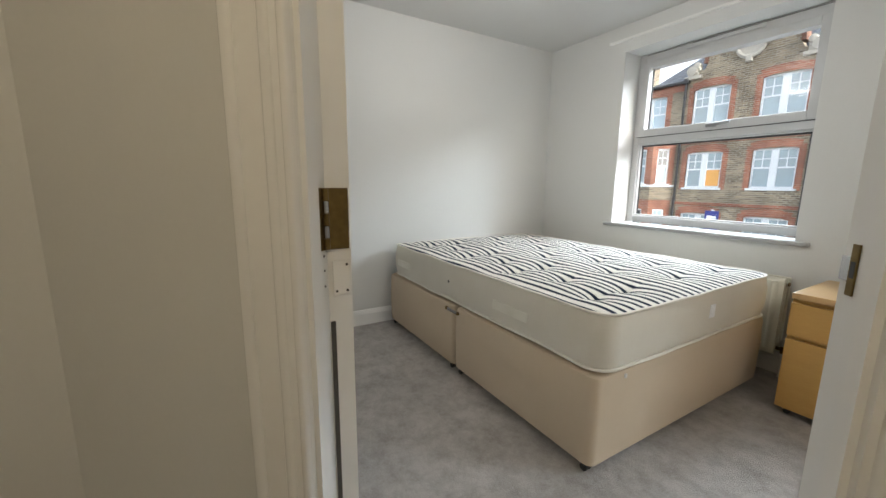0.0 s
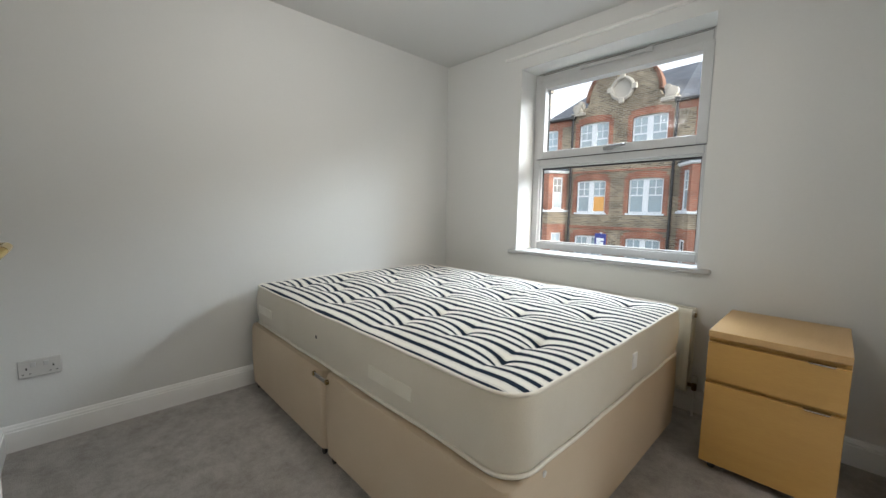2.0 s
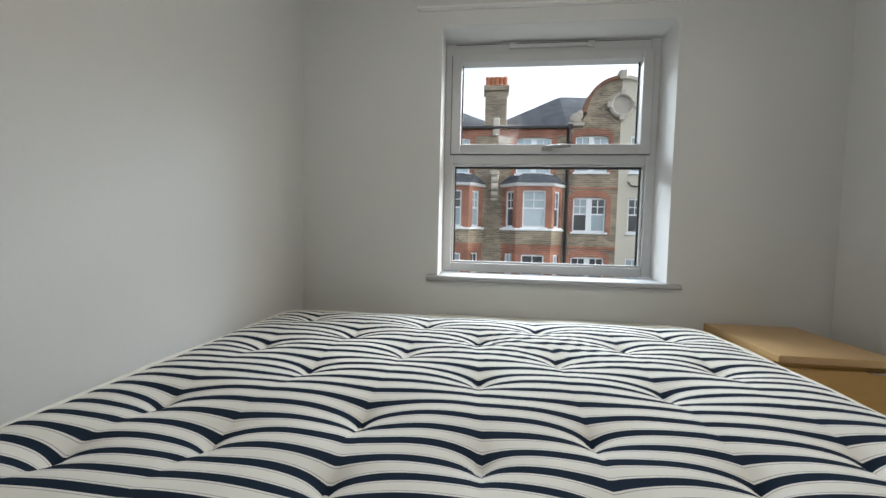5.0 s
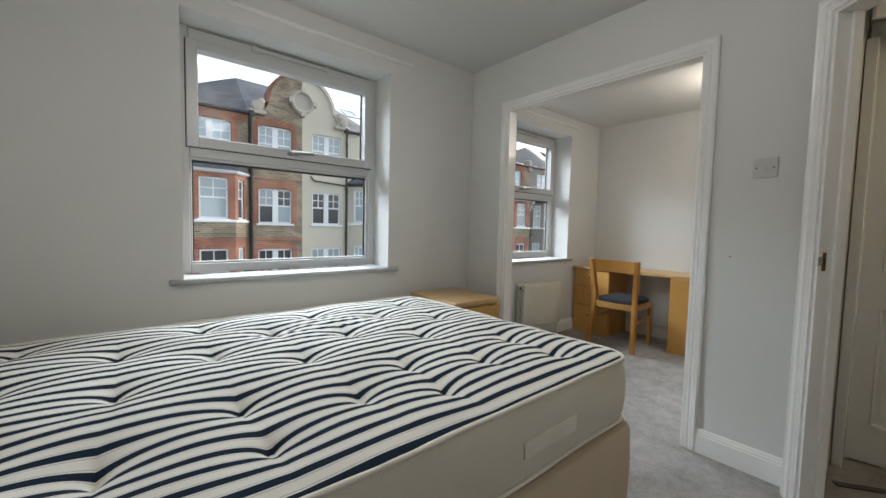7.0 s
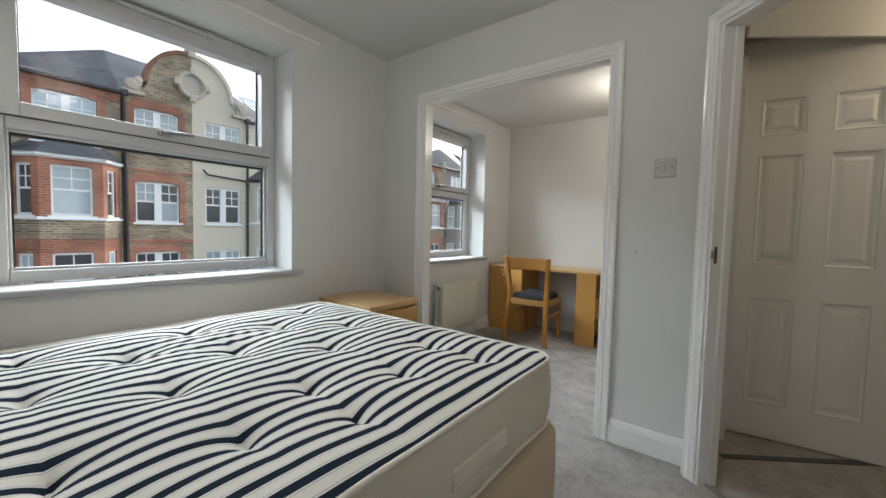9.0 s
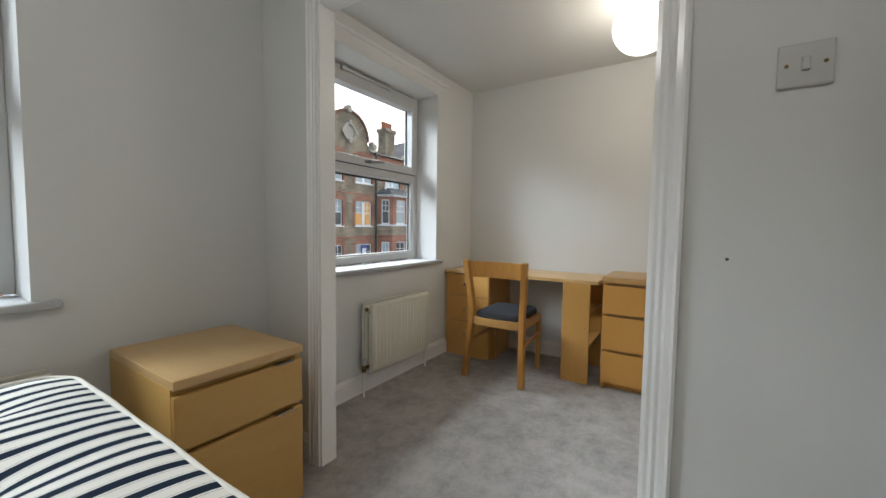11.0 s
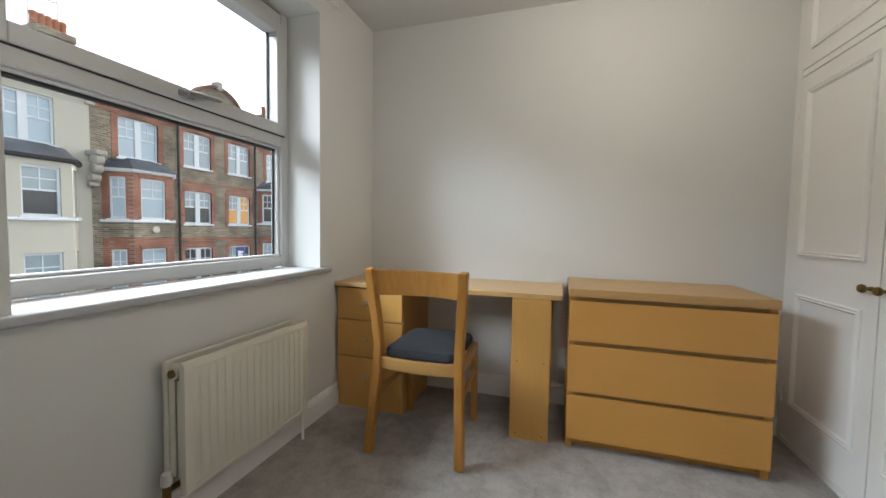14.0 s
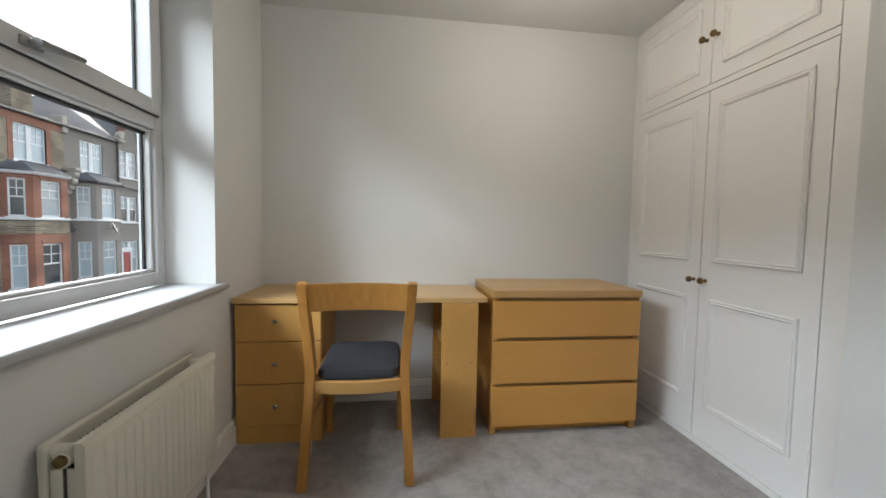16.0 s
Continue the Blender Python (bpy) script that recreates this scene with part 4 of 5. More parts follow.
def ceiling_lamp(x, y, high, label):
    g = root("globe_lamp", label, "ceiling lamp", (x, y, high - HS), group="globe lamps")
    bm = bmesh.new()
    prof = [(0.045 + 0.0, 2.36)] + [(max(0.155 * math.sin(radians(a)), 0.004), 2.235 + 0.155 * math.cos(radians(a))) for a in range(18, 181, 9)]
    turned(bm, prof[::-1], None, 36)
    gl = part("globe", bm, M_GLOBE, g, "glowing opal glass globe", True)
    gl.visible_shadow = False
    bm = bmesh.new()
    turned(bm, [(0.055, 2.355), (0.055, 2.375), (0.048, 2.385)], None, 28)
    part("gallery", bm, M_PLASTIC, g, "white ceiling gallery", True)


def glow_material(name, colour, power):
    m = bpy.data.materials.new(name)
    m.use_nodes = True
    b = m.node_tree.nodes["Principled BSDF"]
    b.inputs["Base Color"].default_value, b.inputs["Roughness"].default_value = (0.8, 0.8, 0.8, 1), 0.2
    b.inputs["Emission Color"].default_value, b.inputs["Emission Strength"].default_value = (*colour, 1), power
    return m


M_GLOBE = glow_material("opal glass", (1.0, 0.93, 0.84), 0.9)
ceiling_lamp(3.30, -1.78, HS, "lit white glass globe lamp on the study ceiling")
ceiling_lamp(*BED_LAMP, HB, "lit white glass globe lamp on the bedroom ceiling")


def chest():
    c = root("chest_of_drawers", "beech-veneered three-drawer chest between desk and cupboards", "chest of drawers", (3.665, -1.975, 0))
    # local x runs into the depth (east), local y along the wall
    y0, y1, dp = -0.415, 0.415, 0.475
    part("top", boxes((-0.004, y0 - 0.002, 0.742, dp, y1 + 0.002, 0.780), bevel=0.003), M_BEECH_TOP2, c)
    for a in (y0, y1 - 0.03):
        part("side_panel", boxes((0.018, a, 0.0, dp, a + 0.03, 0.742), bevel=0.0015), M_BEECH, c)
    part("back_panel", boxes((dp - 0.008, y0 + 0.03, 0.03, dp, y1 - 0.03, 0.742)), M_BEECH, c)
    part("plinth", boxes((0.055, y0 + 0.03, 0.0, 0.073, y1 - 0.03, 0.06)), M_BEECH_Y, c)
    # Darker rails carry the gap shadow between the drawers in their colour.
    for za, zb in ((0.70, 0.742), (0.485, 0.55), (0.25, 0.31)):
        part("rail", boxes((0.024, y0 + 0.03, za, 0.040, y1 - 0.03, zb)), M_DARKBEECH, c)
    for za, zb in ((0.530, 0.722), (0.282, 0.508), (0.048, 0.262)):
        part("drawer", boxes((0.0, y0 + 0.002, za, 0.018, y1 - 0.002, zb), bevel=0.002), M_BEECH_Y, c)


M_BEECH_Y = material("beech veneer across", (0.65, 0.335, 0.082), 0.38, (0.57, 0.28, 0.064), 45, 1.6, 0.32, 0.02, stretch=(5, 0.5, 5))
M_BEECH_TOP2 = material("beech top across", (0.54, 0.325, 0.125), 0.35, (0.47, 0.275, 0.10), 26, 2.5, 0.2, 0.02, stretch=(9, 0.8, 9))
# Beech taken darker, with the drawer gap shadow put into the colour.
M_DARKBEECH = material("inner beech rail with gap shade", (0.40, 0.24, 0.09), 0.5, (0.34, 0.20, 0.07), 30, 3, 0.2)
chest()


def desk():
    d = root("desk", "beech-laminate desk with a three-drawer pedestal against the wall", "desk", (3.68, 0, 0))
    ya, yb, dp = -1.528, -0.262, 0.462
    part("desktop", boxes((-0.006, ya, 0.716, dp, yb, 0.741), bevel=0.002), M_DESK_Y, d)
    # drawer pedestal
    p0, p1 = -0.682, -0.268
    part("pedestal_side", boxes((0.030, p0, 0.0, dp - 0.01, p0 + 0.016, 0.716)), M_BEECH_PALE, d)
    part("pedestal_side", boxes((0.030, p1 - 0.016, 0.0, dp - 0.01, p1, 0.716)), M_BEECH_PALE, d)
    part("plinth", boxes((0.024, p0 + 0.016, 0.0, 0.040, p1 - 0.016, 0.093)), M_BEECH_PALE, d)
    # Dark core puts the shade behind the drawer gaps into its colour.
    part("pedestal_core", boxes((0.050, p0 + 0.016, 0.095, dp - 0.012, p1 - 0.016, 0.700)), M_DARK, d)
    for za, zb, zk in ((0.524, 0.706, 0.625), (0.309, 0.519, 0.412), (0.098, 0.303, 0.198)):
        w = part("drawer", boxes((0.014, p0 + 0.003, za, 0.032, p1 - 0.003, zb), bevel=0.0015), M_BEECH_PALE, d)
        bm = bmesh.new()
        turned(bm, [(0.005, 0.0), (0.005, 0.010), (0.011, 0.013), (0.012, 0.018), (0.009, 0.022)], Matrix.Translation((0.014, -0.462, zk)) @ Matrix.Rotation(radians(-90), 4, "Y"), 18)
        part("knob", bm, M_CHROME, w, "small round silver knob", True)
    # open shelf end
    s0, s1 = -1.478, -1.288
    part("end_panel", boxes((-0.012, s0, 0.0, 0.004, s1, 0.714), bevel=0.001, seg=1), M_BEECH_PALE, d)
    part("back_end_panel", boxes((dp - 0.030, s0, 0.0, dp - 0.014, s1, 0.714)), M_BEECH_PALE, d)
    for z in (0.26, 0.49):
        part("shelf", boxes((0.004, s0 + 0.004, z, dp - 0.030, s1 - 0.004, z + 0.016)), M_BEECH_PALE, d)
    for y in (s0 + 0.03, s1 - 0.03):
        for z in (0.40, 0.028):
            bm = bmesh.new()
            turned(bm, [(0.004, 0), (0.004, 0.0012)], Matrix.Translation((-0.012, y, z)) @ Matrix.Rotation(radians(-90), 4, "Y"), 10)
            part("screw", bm, M_DARK, d)


M_DESK_Y = material("beech laminate top", (0.60, 0.39, 0.17), 0.3, (0.54, 0.335, 0.13), 26, 2.5, 0.2, 0.02, stretch=(9, 0.8, 9))
desk()


def bar(bm, pts, w, t, side=Vector((0, 1, 0))):
    """A rectangular bar of width w (along side) and thickness t swept along points."""
    rings = []
    for i, p in enumerate(pts):
        p = Vector(p)
        a = Vector(pts[max(i - 1, 0)])
        b = Vector(pts[min(i + 1, len(pts) - 1)])
        d = (b - a).normalized()
        n = d.cross(side).normalized()
        rings.append([bm.verts.new(p + side * (w / 2 * u) + n * (t / 2 * v)) for u, v in ((-1, -1), (1, -1), (1, 1), (-1, 1))])
    for lo, hi in zip(rings, rings[1:]):
        for i in range(4):
            bm.faces.new((lo[i], lo[(i + 1) % 4], hi[(i + 1) % 4], hi[i]))
    bm.faces.new(rings[0][::-1])
    bm.faces.new(rings[-1])
    bmesh.ops.recalc_face_normals(bm, faces=bm.faces)
    es = [e for e in bm.edges if len(e.link_faces) == 2 and e.calc_face_angle(0) > 0.9]
    bmesh.ops.bevel(bm, geom=es, offset=0.004, segments=2, affect="EDGES")
    return bm


def chair():
    c = root("desk_chair", "lacquered beech chair with a dark grey padded seat at the desk", "chair", (3.33, -0.895, 0))
    # local +x towards the desk
    for s in (-1, 1):
        top = 0.224 * s
        pts = [(0.0, 0.222 * s, 0.0), (0.022, 0.212 * s, 0.20), (0.050, 0.200 * s, 0.40), (0.056, 0.198 * s, 0.50), (0.046, 0.206 * s, 0.62), (0.026, 0.216 * s, 0.75), (0.008, top, 0.868)]
        part("back_leg", bar(bmesh.new(), pts, 0.040, 0.046), M_CHAIR, c, "", True)
        part("front_leg", bar(bmesh.new(), [(0.450, 0.185 * s, 0.0), (0.440, 0.185 * s, 0.44)], 0.032, 0.032), M_CHAIR, c, "", True)
        part("side_rail", bar(bmesh.new(), [(0.060, 0.198 * s, 0.415), (0.440, 0.187 * s, 0.415)], 0.020, 0.055), M_CHAIR, c, "", True)
        part("stretcher", bar(bmesh.new(), [(0.040, 0.204 * s, 0.27), (0.444, 0.186 * s, 0.29)], 0.016, 0.030), M_CHAIR, c, "", True)

    def curved(z0, z1, half, bow, thick, xb):
        bm = bmesh.new()
        rings = []
        for i in range(15):
            u = -1 + i / 7
            x, y = xb - bow * (1 - u * u) * -1, half * u
            rings.append([bm.verts.new(p) for p in ((x, y, z0), (x + thick, y, z0), (x + thick - 0.010 * (z1 - z0) / 0.12, y, z1), (x - 0.010 * (z1 - z0) / 0.12, y, z1))])
        for lo, hi in zip(rings, rings[1:]):
            for i in range(4):
                bm.faces.new((lo[i], lo[(i + 1) % 4], hi[(i + 1) % 4], hi[i]))
        bm.faces.new(rings[0][::-1])
        bm.faces.new(rings[-1])
        bmesh.ops.recalc_face_normals(bm, faces=bm.faces)
        es = [e for e in bm.edges if len(e.link_faces) == 2 and e.calc_face_angle(0) > 0.9]
        bmesh.ops.bevel(bm, geom=es, offset=0.004, segments=2, affect="EDGES")
        return bm

    part("top_rail", curved(0.745, 0.862, 0.212, 0.040, 0.020, 0.008), M_CHAIR, c, "bowed beech top rail", True)
    part("rear_rail", curved(0.388, 0.446, 0.190, -0.020, 0.020, 0.046), M_BEECH_H, c, "", True)
    part("front_rail", boxes((0.425, -0.172, 0.390, 0.445, 0.172, 0.440), bevel=0.003), M_CHAIR, c)
    # padded seat
    rings = []
    for z, g in ((0.440, 0.012), (0.446, 0.002), (0.466, 0.0), (0.484, 0.008), (0.496, 0.035), (0.503, 0.09), (0.505, 0.16)):
        rings.append([(x, y, z + 0.002 * noise.noise(Vector((x * 20, y * 20, 1)))) for x, y in rounded_rect(0.056 + g, -0.178 + g, 0.462 - g, 0.178 - g, max(0.045 - g * 0.2, 0.01), 6)])
    part("seat_pad", lofted(rings), M_SEAT, c, "dark grey wool seat pad", True)


chair()


def beading(bm, x0, z0, x1, z1, y):
    """A mitred bead of moulding round a panel, proud towards +y."""
    prof = [(0.0, 0.0), (0.0, 0.008), (0.007, 0.013), (0.013, 0.009), (0.019, 0.012), (0.025, 0.004), (0.027, 0.0)]
    rings = []
    for (x, z), (ix, iz) in (((x0, z0), (1, 1)), ((x1, z0), (-1, 1)), ((x1, z1), (-1, -1)), ((x0, z1), (1, -1))):
        rings.append([bm.verts.new((x + ix * a, y + b, z + iz * a)) for a, b in prof])
    for i in range(4):
        a, b = rings[i], rings[(i + 1) % 4]
        for k in range(len(prof) - 1):
            bm.faces.new((a[k], a[k + 1], b[k + 1], b[k]))
    bmesh.ops.recalc_face_normals(bm, faces=bm.faces)
    return bm


def cupboards():
    c = root("fitted_cupboard", "white gloss fitted cupboard with beaded doors and small lofts above", "cupboard")
    f = YC
    xl, xs, xr = 4.100, 3.536, 2.968
    # carcass frame with slim gaps round the doors
    part("stile", boxes((2.760, f - 0.04, 0, xr - 0.003, f, HS)), M_GLOSS, c)
    part("stile", boxes((xl + 0.003, f - 0.04, 0, XE, f, HS)), M_GLOSS, c)
    part("rail", boxes((xr, f - 0.04, 1.824, xl, f, 1.852)), M_GLOSS, c)
    part("rail", boxes((xr, f - 0.04, 2.318, xl, f, HS)), M_GLOSS, c)
    part("plinth", boxes((xr, f - 0.04, 0, xl, f + 0.006, 0.030), bevel=0.002), M_GLOSS, c)
    # Boards coloured dark so that the door gaps read as shade.
    part("interior", boxes((2.90, f - 0.50, 0.0, XE, f - 0.48, HS), (2.90, f - 0.48, 0.0, 2.92, f - 0.04, HS)), M_DARK, c, "inside boards coloured dark for shade")
    for xa, xb, hinge, side in ((xs + 0.003, xl, xl, -1), (xr, xs - 0.003, xr, 1)):
        door = part("door", boxes((xa, f - 0.020, 0.034, xb, f + 0.002, 1.818), bevel=0.002), M_GLOSS, c)
        mx0, mx1 = xa + 0.070, xb - 0.070
        part("panel_bead", beading(bmesh.new(), mx0, 0.952, mx1, 1.742, f + 0.002), M_GLOSS, door)
        part("panel_bead", beading(bmesh.new(), mx0, 0.210, mx1, 0.770, f + 0.002), M_GLOSS, door)
        kx = xs - side * 0.038
        bm = bmesh.new()
        turned(bm, [(0.010, 0.0), (0.008, 0.004), (0.006, 0.016), (0.014, 0.022), (0.017, 0.030), (0.014, 0.038), (0.006, 0.041)], Matrix.Translation((kx, f + 0.002, 0.857)) @ Matrix.Rotation(radians(-90), 4, "X"), 20)
        part("knob", bm, M_BRASS, door, "aged brass knob", True)
        for hz in (0.24, 1.66):
            bm = bmesh.new()
            tube(bm, (hinge + side * 0.0 - side * 0.002, f + 0.005, hz - 0.035), (hinge - side * 0.002, f + 0.005, hz + 0.035), 0.005)
            part("hinge", bm, M_GLOSS, door, "white-painted hinge", True)
        loft = part("loft_door", boxes((xa, f - 0.020, 1.856, xb, f + 0.002, 2.314), bevel=0.002), M_GLOSS, c)
        part("panel_bead", beading(bmesh.new(), mx0, 1.930, mx1, 2.262, f + 0.002), M_GLOSS, loft)
        bm = bmesh.new()
        turned(bm, [(0.010, 0.0), (0.008, 0.004), (0.006, 0.016), (0.014, 0.022), (0.017, 0.030), (0.014, 0.038), (0.006, 0.041)], Matrix.Translation((xs - side * 0.035, f + 0.002, 2.085)) @ Matrix.Rotation(radians(-90), 4, "X"), 20)
        part("knob", bm, M_BRASS, loft, "aged brass knob", True)


cupboards()

# ---- street and the terrace across it ----


def brick_material(name, a, b, mortar, rough=0.85):
    """Small bricks in running bond with uneven tones and sooty stains, at real size."""
    m = bpy.data.materials.new(name)
    m.use_nodes = True
    n, l = m.node_tree.nodes, m.node_tree.links
    p = n["Principled BSDF"]
    p.inputs["Roughness"].default_value, p.inputs["Specular IOR Level"].default_value = rough, 0.2
    at, sep, com = n.new("ShaderNodeTexCoord"), n.new("ShaderNodeSeparateXYZ"), n.new("ShaderNodeCombineXYZ")
    l.new(at.outputs["Object"], sep.inputs[0])
    run = n.new("ShaderNodeMath")
    run.operation = "ADD"
    l.new(sep.outputs["X"], run.inputs[0])
    l.new(sep.outputs["Y"], run.inputs[1])
    l.new(run.outputs[0], com.inputs["X"])
    l.new(sep.outputs["Z"], com.inputs["Y"])
    bt = n.new("ShaderNodeTexBrick")
    bt.inputs["Scale"].default_value = 1.0
    bt.inputs["Brick Width"].default_value, bt.inputs["Row Height"].default_value = 0.225, 0.075
    bt.inputs["Mortar Size"].default_value, bt.inputs["Bias"].default_value = 0.014, 0.0
    bt.inputs["Color1"].default_value, bt.inputs["Color2"].default_value, bt.inputs["Mortar"].default_value = (*a, 1), (*b, 1), (*mortar, 1)
    l.new(com.outputs[0], bt.inputs["Vector"])
    soot, ramp, mix = n.new("ShaderNodeTexNoise"), n.new("ShaderNodeValToRGB"), n.new("ShaderNodeMix")
    soot.inputs["Scale"].default_value, soot.inputs["Detail"].default_value = 1.3, 6
    l.new(at.outputs["Object"], soot.inputs["Vector"])
    ramp.color_ramp.elements[0].position, ramp.color_ramp.elements[1].position = 0.38, 0.62
    ramp.color_ramp.elements[0].color, ramp.color_ramp.elements[1].color = (0.66, 0.65, 0.63, 1), (1.06, 1.05, 1.0, 1)
    l.new(soot.outputs["Fac"], ramp.inputs["Fac"])
    mix.data_type, mix.blend_type = "RGBA", "MULTIPLY"
    mix.inputs["Factor"].default_value = 1.0
    l.new(bt.outputs["Color"], mix.inputs["A"])
    l.new(ramp.outputs["Color"], mix.inputs["B"])
    l.new(mix.outputs["Result"], p.inputs["Base Color"])
    return m


M_STOCK = brick_material("yellow stock brick", (0.37, 0.30, 0.21), (0.15, 0.12, 0.09), (0.40, 0.365, 0.31))
M_RED = brick_material("red brick", (0.43, 0.155, 0.098), (0.30, 0.10, 0.068), (0.40, 0.28, 0.225))
M_CREAM = material("cream masonry paint", (0.60, 0.58, 0.49), 0.8, (0.51, 0.49, 0.41), 20, 0.7, 0.25, 0.1)
M_GREY = material("grey pebbledash", (0.30, 0.28, 0.255), 0.9, (0.22, 0.205, 0.185), 50, 0.7, 0.25, 0.4)
M_STONE = material("weathered stone dressing", (0.50, 0.47, 0.41), 0.8, (0.37, 0.345, 0.30), 18, 1.5, 0.25, 0.1)
M_SLATE = brick_material("blue-grey roof slate", (0.14, 0.165, 0.205), (0.095, 0.11, 0.14), (0.045, 0.05, 0.06), 0.5)
M_SASH = material("white sash paint", (0.80, 0.84, 0.87), 0.4, (0.74, 0.78, 0.81), 20, 2, 0.25)
M_PIPE = material("black iron pipe", (0.025, 0.025, 0.028), 0.5, (0.04, 0.04, 0.04))
M_PANE_DARK = material("far window glass, dark room", (0.09, 0.10, 0.11), 0.08, (0.05, 0.055, 0.06), 3, 0.9, 0.3, spec=0.9)
# Curtain and blind tones, with the bluish sky reflection put into the colour.
M_PANE_NET = material("far window glass, net curtain and sky tint", (0.40, 0.52, 0.58), 0.10, (0.32, 0.36, 0.38), 5, 0.9, 0.3, spec=0.9)
M_PANE_BLIND = material("far window glass, white blind and sky tint", (0.48, 0.60, 0.67), 0.12, (0.42, 0.53, 0.60), 5, 0.9, 0.3, spec=0.9)
# Emission and an orange base put a warm glow into a few far panes.
M_PANE_WARM = glow_material("far window glass, orange glow", (1.0, 0.55, 0.18), 0.10)
M_PANE_WARM.node_tree.nodes["Principled BSDF"].inputs["Base Color"].default_value = (0.34, 0.18, 0.06, 1)
M_STREET = material("asphalt", (0.055, 0.055, 0.058), 0.85, (0.04, 0.04, 0.042), 40, 0.6, 0.3, 0.2)
M_PAVE = material("paving slabs", (0.28, 0.27, 0.25), 0.85, (0.22, 0.21, 0.195), 30, 0.9, 0.3, 0.1)
FY = 14.0                                  # plane of the house fronts
GZ = -3.0                                  # street level
structure("ground", slab([(-300, YO), (300, YO), (300, 500), (-300, 500)], GZ - 0.5, GZ - 0.12), M_STREET, "open ground that runs to the horizon", "ground")
structure("road", boxes((-80, 2.2, GZ - 0.14, 90, 9.4, GZ - 0.1)), M_STREET, "grey asphalt street", "road")
structure("pavement", boxes((-80, 9.4, GZ - 0.14, 90, 11.6, GZ + 0.02)), M_PAVE, "paved footway with a kerb", "pavement")
structure("pavement_near", boxes((-80, YO, GZ - 0.14, 90, 2.2, GZ + 0.02)), M_PAVE, "paved footway with a kerb", "pavement")


def pierced(x0, x1, z0, z1, y0, y1, holes):
    """A wall slab with rectangular openings (x0, z0, x1, z1) through it."""
    bm = bmesh.new()
    xs = sorted({x0, x1, *(h[0] for h in holes), *(h[2] for h in holes)})
    for xa, xb in zip(xs, xs[1:]):
        cuts = sorted((h[1], h[3]) for h in holes if h[0] < (xa + xb) / 2 < h[2])
        z = z0
        for ca, cb in cuts:
            if ca > z:
                box(bm, xa, y0, z, xb, y1, ca)
            z = max(z, cb)
        if z < z1:
            box(bm, xa, y0, z, xb, y1, z1)
    return bm


def sash_window(parent, x0, z0, x1, z1, y, lights=2, pane=None, arch=None, m=None):
    """A white sash window set in an opening: frame with mullions, small upper lights, glass, sill, brick head."""
    m = m or Matrix()
    fr = bmesh.new()
    box(fr, x0, y + 0.06, z0, x0 + 0.06, y + 0.16, z1)
    box(fr, x1 - 0.06, y + 0.06, z0, x1, y + 0.16, z1)
    box(fr, x0 + 0.06, y + 0.06, z1 - 0.07, x1 - 0.06, y + 0.16, z1)
    box(fr, x0 + 0.06, y + 0.06, z0, x1 - 0.06, y + 0.16, z0 + 0.07)
    w = (x1 - x0 - 0.12 - 0.22 * (lights - 1)) / lights
    mid = z0 + (z1 - z0) * 0.52
    panes = []
    for i in range(lights):
        a = x0 + 0.06 + i * (w + 0.22)
        if i:
            box(fr, a - 0.22, y + 0.05, z0 + 0.07, a, y + 0.15, z1 - 0.07)
        box(fr, a, y + 0.08, mid - 0.03, a + w, y + 0.14, mid + 0.03)
        box(fr, a + w / 2 - 0.016, y + 0.085, mid + 0.03, a + w / 2 + 0.016, y + 0.13, z1 - 0.07)
        box(fr, a, y + 0.085, (mid + z1) / 2 - 0.04, a + w / 2 - 0.016, y + 0.13, (mid + z1) / 2 - 0.008)
        box(fr, a + w / 2 + 0.016, y + 0.085, (mid + z1) / 2 - 0.04, a + w, y + 0.13, (mid + z1) / 2 - 0.008)
        panes.append((a, w))
    fr.transform(m)
    win = part("window", fr, M_SASH, parent, "white-painted sash window")
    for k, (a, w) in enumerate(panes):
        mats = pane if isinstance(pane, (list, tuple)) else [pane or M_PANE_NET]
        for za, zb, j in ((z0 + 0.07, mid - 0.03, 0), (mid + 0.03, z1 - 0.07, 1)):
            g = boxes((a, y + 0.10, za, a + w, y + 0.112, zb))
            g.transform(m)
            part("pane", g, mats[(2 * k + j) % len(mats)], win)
    s = boxes((x0 - 0.08, y - 0.07, z0 - 0.08, x1 + 0.08, y + 0.10, z0), bevel=0.01, seg=1)
    s.transform(m)
    part("sill", s, M_SASH, win, "white-painted stone sill")
    return win


def brick_head(parent, x0, x1, z, y, mat, high=0.24, rise=0.09):
    """A slightly arched head of upright bricks over an opening, proud of the wall, with dressed jambs."""
    bm = bmesh.new()
    n = 9
    lo, hi = [], []
    for i in range(n + 1):
        u = -1 + 2 * i / n
        x = (x0 + x1) / 2 + u * (x1 - x0) / 2
        lo.append((x, z + rise * (1 - u * u) - rise))
        hi.append(((x0 + x1) / 2 + u * ((x1 - x0) / 2 + 0.08), z + high + rise * (1 - u * u) - rise * 0.6))
    for a, b, c, d in zip(lo, lo[1:], hi[1:], hi):
        f = [bm.verts.new((p[0], y - 0.022, p[1])) for p in (a, b, c, d)]
        g = [bm.verts.new((p[0], y + 0.05, p[1])) for p in (a, b, c, d)]
        for i in range(4):
            bm.faces.new((f[i], f[(i + 1) % 4], g[(i + 1) % 4], g[i]))
        bm.faces.new(f[::-1])
    part("brick_head", bm, mat, parent)


